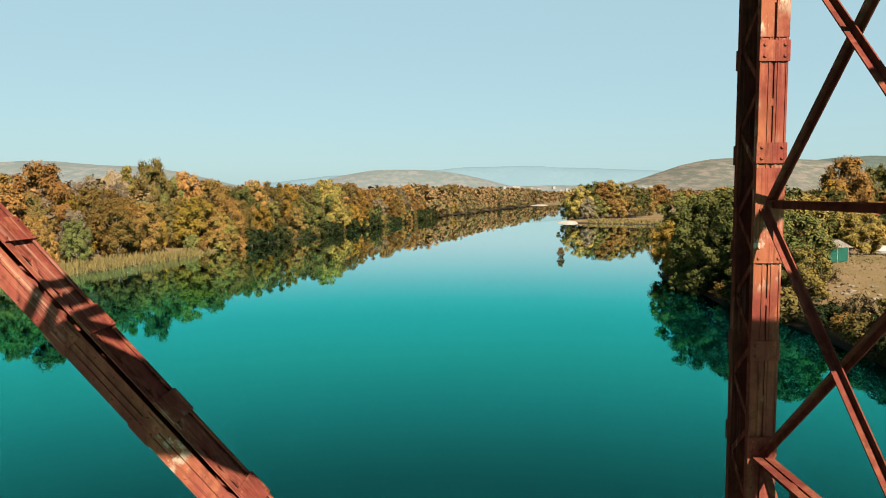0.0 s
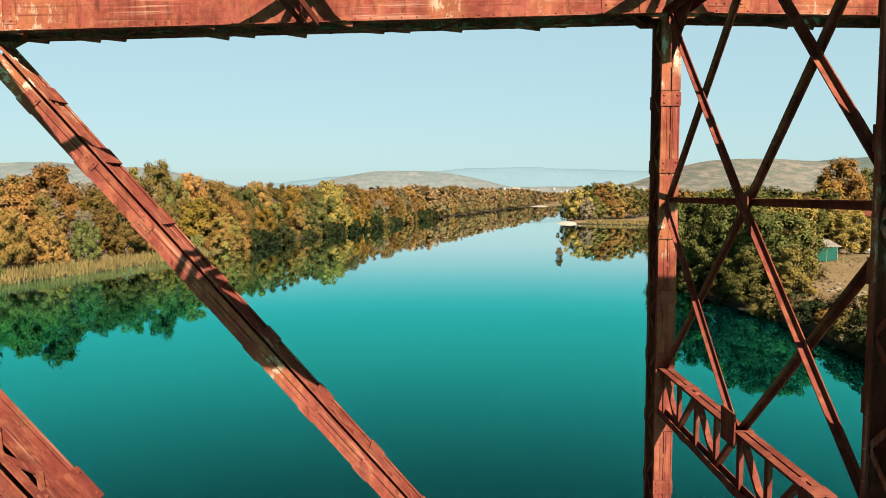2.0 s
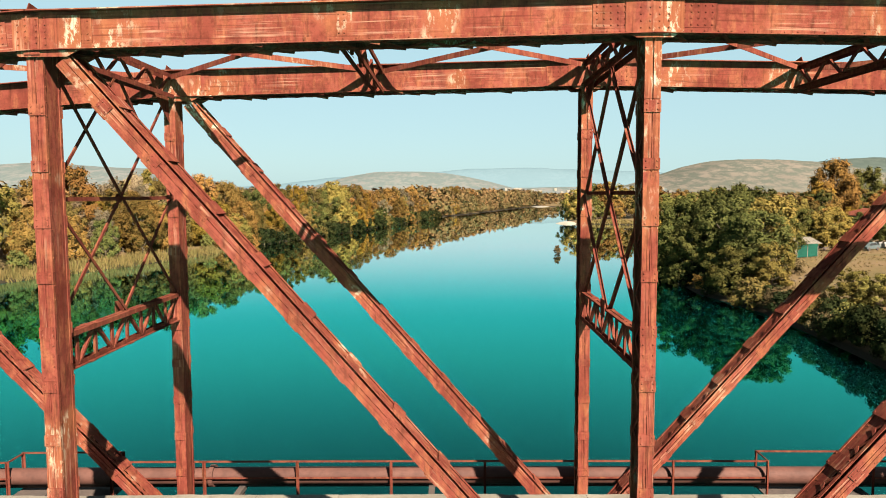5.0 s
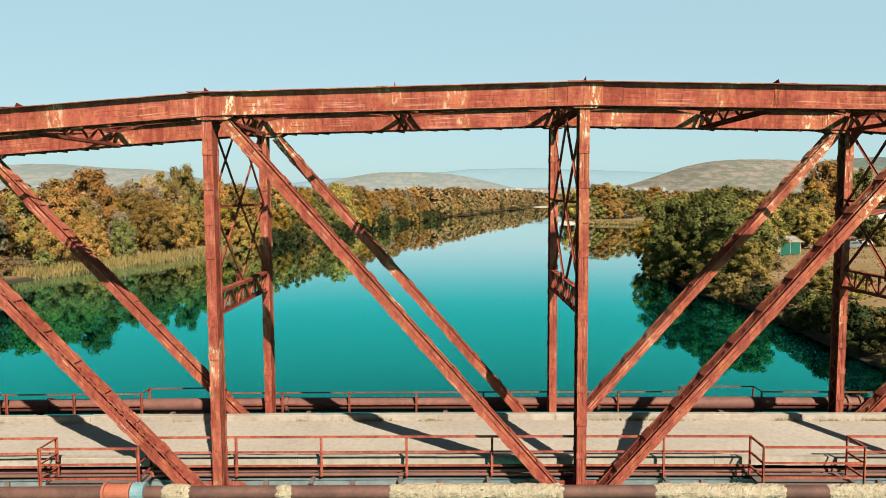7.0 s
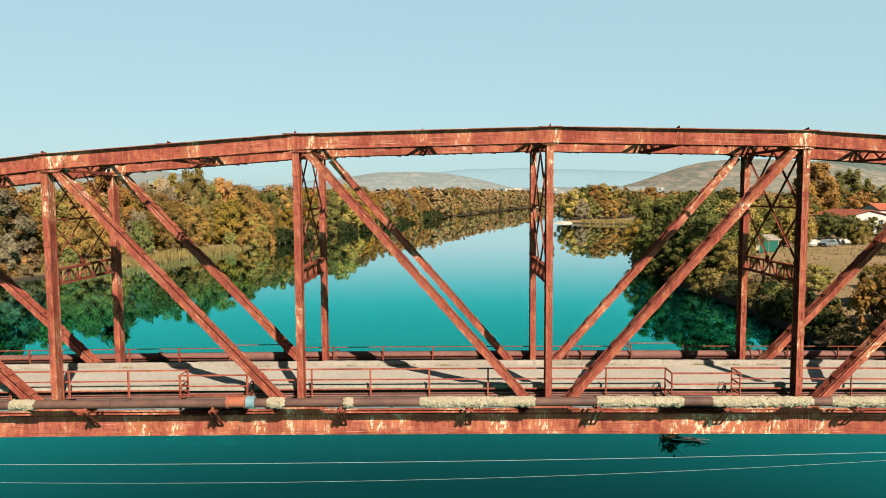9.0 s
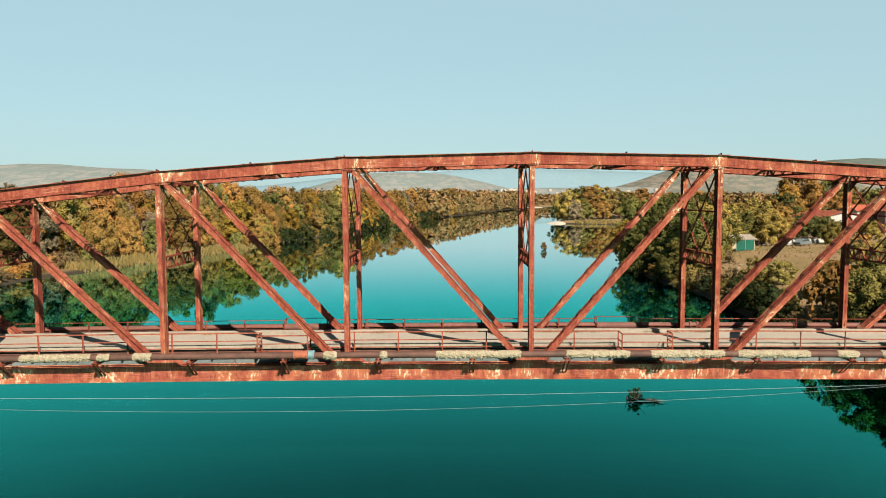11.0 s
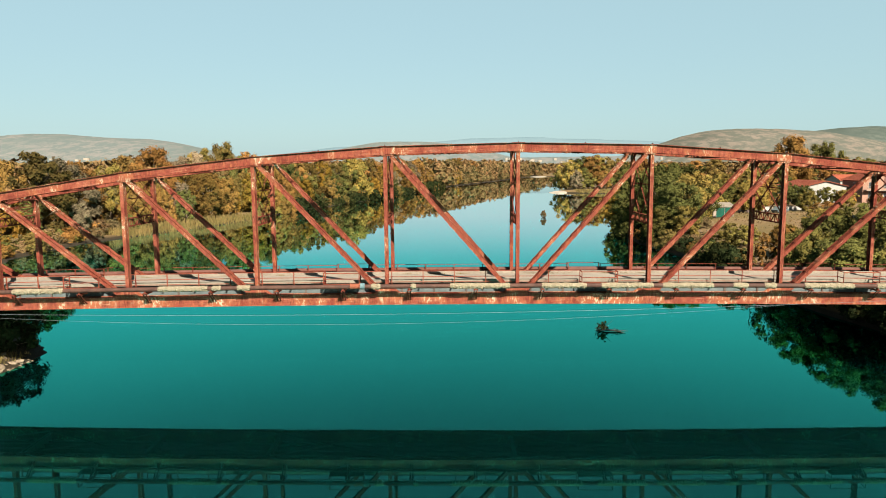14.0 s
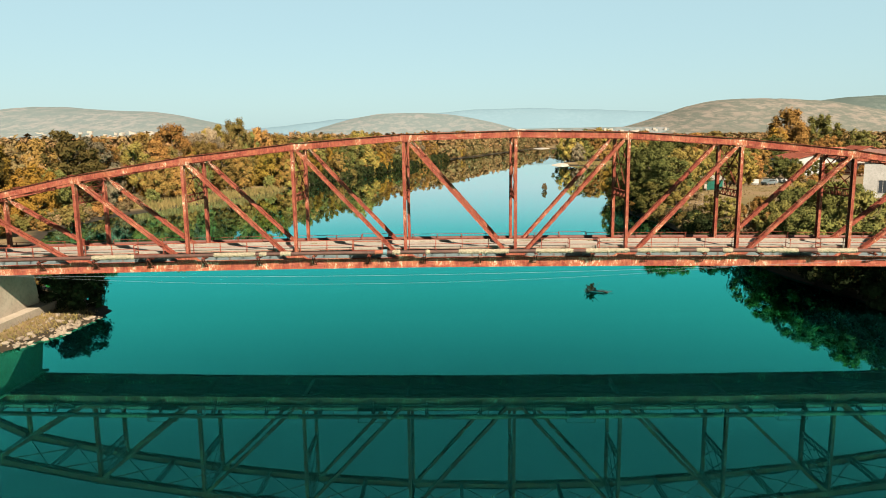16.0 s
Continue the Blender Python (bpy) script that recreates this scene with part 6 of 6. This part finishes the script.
# ---- houses ----
def window(parent, x, y, z, w, h, face):
    """A window set in a wall that faces -y or -x."""
    win = Build()
    if face == "y":
        win.box(x - w / 2, x + w / 2, y - 0.02, y + 0.04, z, z + h)
    else:
        win.box(x - 0.02, x + 0.04, y - w / 2, y + w / 2, z, z + h)
    ob = part("window", win, M_DARKGLASS, parent)
    fr = Build()
    for a0, a1, b0, b1 in ((-w / 2 - 0.08, w / 2 + 0.08, -0.08, 0.0), (-w / 2 - 0.08, w / 2 + 0.08, h, h + 0.08), (-w / 2 - 0.08, -w / 2, 0, h), (w / 2, w / 2 + 0.08, 0, h), (-0.03, 0.03, 0, h)):
        if face == "y":
            fr.box(x + a0, x + a1, y - 0.06, y + 0.02, z + b0, z + b1)
        else:
            fr.box(x - 0.06, x + 0.02, y + a0, y + a1, z + b0, z + b1)
    part("frame", fr, M_WHITE, ob)


def house(label, x0, x1, y0, y1, zb, zt, ridge_h, wall_mat, roof_mat, wins, gable="y", over=0.45):
    ob = thing("house", label, "house")
    bl = Build()
    bl.box(x0, x1, y0, y1, zb - 1.5, zt)
    if gable == "y":
        xm = (x0 + x1) / 2
        bl.add([(x0, y0, zt), (x1, y0, zt), (xm, y0, zt + ridge_h), (x0, y1, zt), (x1, y1, zt), (xm, y1, zt + ridge_h)], [(0, 1, 2), (5, 4, 3)])
    else:
        ym = (y0 + y1) / 2
        bl.add([(x0, y0, zt), (x0, y1, zt), (x0, ym, zt + ridge_h), (x1, y0, zt), (x1, y1, zt), (x1, ym, zt + ridge_h)], [(2, 1, 0), (3, 4, 5)])
    part("wall", bl, wall_mat, ob)
    for s in (-1, 1):
        rf = Build()
        if gable == "y":
            xm, e = (x0 + x1) / 2, (x0 - over if s < 0 else x1 + over)
            ze = zt - ridge_h * over / ((x1 - x0) / 2)
            a = [(e, y0 - over, ze), (xm, y0 - over, zt + ridge_h), (xm, y1 + over, zt + ridge_h), (e, y1 + over, ze)]
        else:
            ym, e = (y0 + y1) / 2, (y0 - over if s < 0 else y1 + over)
            ze = zt - ridge_h * over / ((y1 - y0) / 2)
            a = [(x0 - over, e, ze), (x0 - over, ym, zt + ridge_h), (x1 + over, ym, zt + ridge_h), (x1 + over, e, ze)]
        vs = [(p[0], p[1], p[2] + 0.03) for p in a] + [(p[0], p[1], p[2] + 0.17) for p in a]
        rf.add(vs, [(0, 1, 2, 3), (7, 6, 5, 4), (0, 4, 5, 1), (1, 5, 6, 2), (2, 6, 7, 3), (3, 7, 4, 0)])
        slope = part("roof", rf, roof_mat, ob)
        P0, P1, P2, P3 = [Vector(v_) for v_ in vs[4:]]
        for k in range(1, 10):
            u = k / 10
            row = Build()
            row.bar(P0.lerp(P1, u) + Vector((0, 0, 0.02)), P3.lerp(P2, u) + Vector((0, 0, 0.02)), 0.12, 0.05)
            part("roof_course", row, roof_mat, slope)
    for w_ in wins:
        window(ob, *w_)
    return ob


house("low white house with a red tiled gable roof", 93, 104.5, 148, 164, 5.0, 8.3, 1.4, M_WHITE, M_ROOF, [(97, 148, 6.0, 1.1, 1.2, "y"), (101.5, 148, 6.0, 1.1, 1.2, "y"), (93, 153, 6.0, 1.0, 1.1, "x"), (93, 159, 6.0, 1.0, 1.1, "x")])
house("small white house under a red tiled roof", 118, 127, 176, 185, 5.0, 9.2, 1.6, M_WHITE, M_ROOF, [(120.5, 176, 6.3, 1.1, 1.3, "y"), (124.5, 176, 6.3, 1.1, 1.3, "y")], "x")
apt = house("two-storey pinkish house with balconies and a tiled roof", 106, 116, 143, 153, 4.6, 10.0, 1.8, plain_noise("pink_plaster", (0.138, 0.0794, 0.0587), (0.1656, 0.1, 0.0724), 0.6), M_ROOF, [(108.2, 143, 5.3, 1.2, 1.8, "y"), (112.5, 143, 5.3, 1.6, 1.8, "y"), (108.2, 143, 8.0, 1.2, 1.5, "y"), (112.5, 143, 8.0, 1.6, 1.8, "y"), (106, 147, 8.0, 1.1, 1.3, "x")])
bl = Build()
bl.box(106.3, 115.7, 141.7, 142.97, 7.3, 7.5)
for k in range(24):
    bl.box(106.4 + k * 0.4, 106.44 + k * 0.4, 141.75, 141.79, 7.5, 8.4)
bl.box(106.3, 115.7, 141.73, 141.81, 8.4, 8.46)
part("balcony", bl, M_GREYWALL, apt)
hall = house("large white hall with a low grey-red roof", 0, 22, 0, 26, 0, 7.0, 1.2, M_WHITE, plain_noise("dull_roof", (0.0828, 0.0414, 0.031), (0.1035, 0.0552, 0.0428), 0.4), [(3, 0, 1.0, 1.2, 2.2, "y"), (9, 0, 4.5, 1.6, 1.2, "y"), (15, 0, 4.5, 1.6, 1.2, "y")], "x", 0.7)
hall.matrix_basis = pose(67.6, 69.5, 4.4, 0, 0, -32)
house("low garage with a pale flat roof", 60, 67, 128, 133, 4.3, 6.6, 0.4, M_GREYWALL, M_CONCRETE, [(62.5, 128, 4.6, 1.8, 1.6, "y")], "x")
# green netting fence on posts
fence = thing("netting_fence", "green netting fence on thin posts in the grass", "fence")
bl = Build()
zf = gz(52, 97)
bl.bar((49.6, 96.5, zf + 1.0), (54.0, 99.0, zf + 1.0), 0.03, 1.9)
part("netting", bl, M_GREENFENCE, fence)
for u in (0, 0.5, 1):
    bl = Build()
    bl.tube([(49.6 + 4.4 * u, 96.45 + 2.5 * u, zf - 0.3), (49.6 + 4.4 * u, 96.45 + 2.5 * u, zf + 2.3)], 0.04, 8)
    part("fence_post", bl, M_GREYWALL, fence)


# small shed behind the netting, and a low wall on the open ground
shed = thing("shed", "small grey shed with a pale sheet roof behind netting", "shed")
bl = Build()
bl.box(50.2, 54.4, 99.6, 102.4, zf - 0.4, zf + 1.9)
part("wall", bl, M_GREYWALL, shed)
bl = Build()
bl.add([(px, py, pz + dz) for dz in (0.0, 0.07) for px, py, pz in ((49.8, 99.2, zf + 1.95), (54.8, 99.2, zf + 1.95), (54.8, 102.8, zf + 2.75), (49.8, 102.8, zf + 2.75))],
       [(3, 2, 1, 0), (4, 5, 6, 7), (0, 1, 5, 4), (1, 2, 6, 5), (2, 3, 7, 6), (3, 0, 4, 7)])
part("roof", bl, M_CONCRETE, shed, "pale sheet roof")
for k in range(11):
    bl = Build()
    bl.bar((49.9 + k * 0.48, 99.2, zf + 2.03), (49.9 + k * 0.48, 102.8, zf + 2.83), 0.05, 0.03)
    part("roof_rib", bl, M_CONCRETE, shed)
low_wall = thing("garden_wall", "low whitewashed wall on the dry grass", "wall")
for k in range(4):
    xa, ya_, xb, yb_ = 70.5 + k * 2.3, 117.5 + k * 1.2, 72.7 + k * 2.3, 118.65 + k * 1.2
    bl = Build()
    bl.bar((xa, ya_, gz(xa, ya_) + 0.30), (xb, yb_, gz(xb, yb_) + 0.30), 0.22, 1.1)
    part("wall_panel", bl, M_WHITE, low_wall)
    bl = Build()
    bl.box(xa - 0.16, xa + 0.16, ya_ - 0.16, ya_ + 0.16, gz(xa, ya_) - 0.3, gz(xa, ya_) + 1.05)
    part("pillar", bl, M_GREYWALL, low_wall)


def parked_car(x, y, turn, mat, label):
    car = thing("car", label, "car", "parked cars")
    bl = Build()
    prof = [(-2.0, 0.35), (-2.05, 0.75), (-1.55, 0.88), (-0.95, 1.38), (0.75, 1.42), (1.35, 0.95), (2.0, 0.82), (2.05, 0.35)]
    n = len(prof)
    bl.add([(p, s, q) for s in (-0.82, 0.82) for p, q in prof], [tuple(range(n)), tuple(range(2 * n - 1, n - 1, -1))] + [(k, k + n, (k + 1) % n + n, (k + 1) % n) for k in range(n)])
    part("body", bl, mat, car)
    gl = Build()
    gl.add([(p, s, q) for s in (-0.835, 0.835) for p, q in ((-1.35, 0.92), (-0.88, 1.32), (0.68, 1.35), (1.15, 0.96))], [(0, 1, 2, 3), (7, 6, 5, 4), (0, 4, 5, 1), (1, 5, 6, 2), (2, 6, 7, 3), (3, 7, 4, 0)])
    part("windows", gl, M_DARKGLASS, car)
    for wx in (-1.3, 1.3):
        for wy in (-0.84, 0.66):
            w_ = Build()
            w_.tube([(wx, wy, 0.32), (wx, wy + 0.18, 0.32)], 0.32, 16)
            part("wheel", w_, M_DARKSTEEL, car)
    car.matrix_basis = pose(x, y, gz(x, y), 0, 0, turn)
    return car


parked_car(63.5, 118, 20, M_DARKSTEEL, "dark parked car on the dry grass")
parked_car(66.5, 112, 65, M_WHITE, "white parked car on the dry grass")
parked_car(70.5, 113.5, 30, M_TANK, "grey parked car on the dry grass")

# villages on the lower slopes, each house too far to tell apart
rs = np.random.default_rng(12)
bl = Build()
for k in range(130):
    if k % 3:
        x, y = rs.uniform(-1850, -950), rs.uniform(2270, 2350)
        z = -6 + 130 * math.sin(math.pi * (y - 2150) / 1500) ** 1.2
    else:
        x, y = rs.uniform(150, 800), rs.uniform(2090, 2140)
        z = -6 + 46 * math.sin(math.pi * (y - 2000) / 500) ** 1.2
    w_, h_ = rs.uniform(6, 12), rs.uniform(2.5, 5)
    bl.box(x, x + w_, y, y + 9, z - 5, z + h_)
solid("far_village", bl, M_SAND, "pale houses of a far village on the plain", "village", kind="stuff")
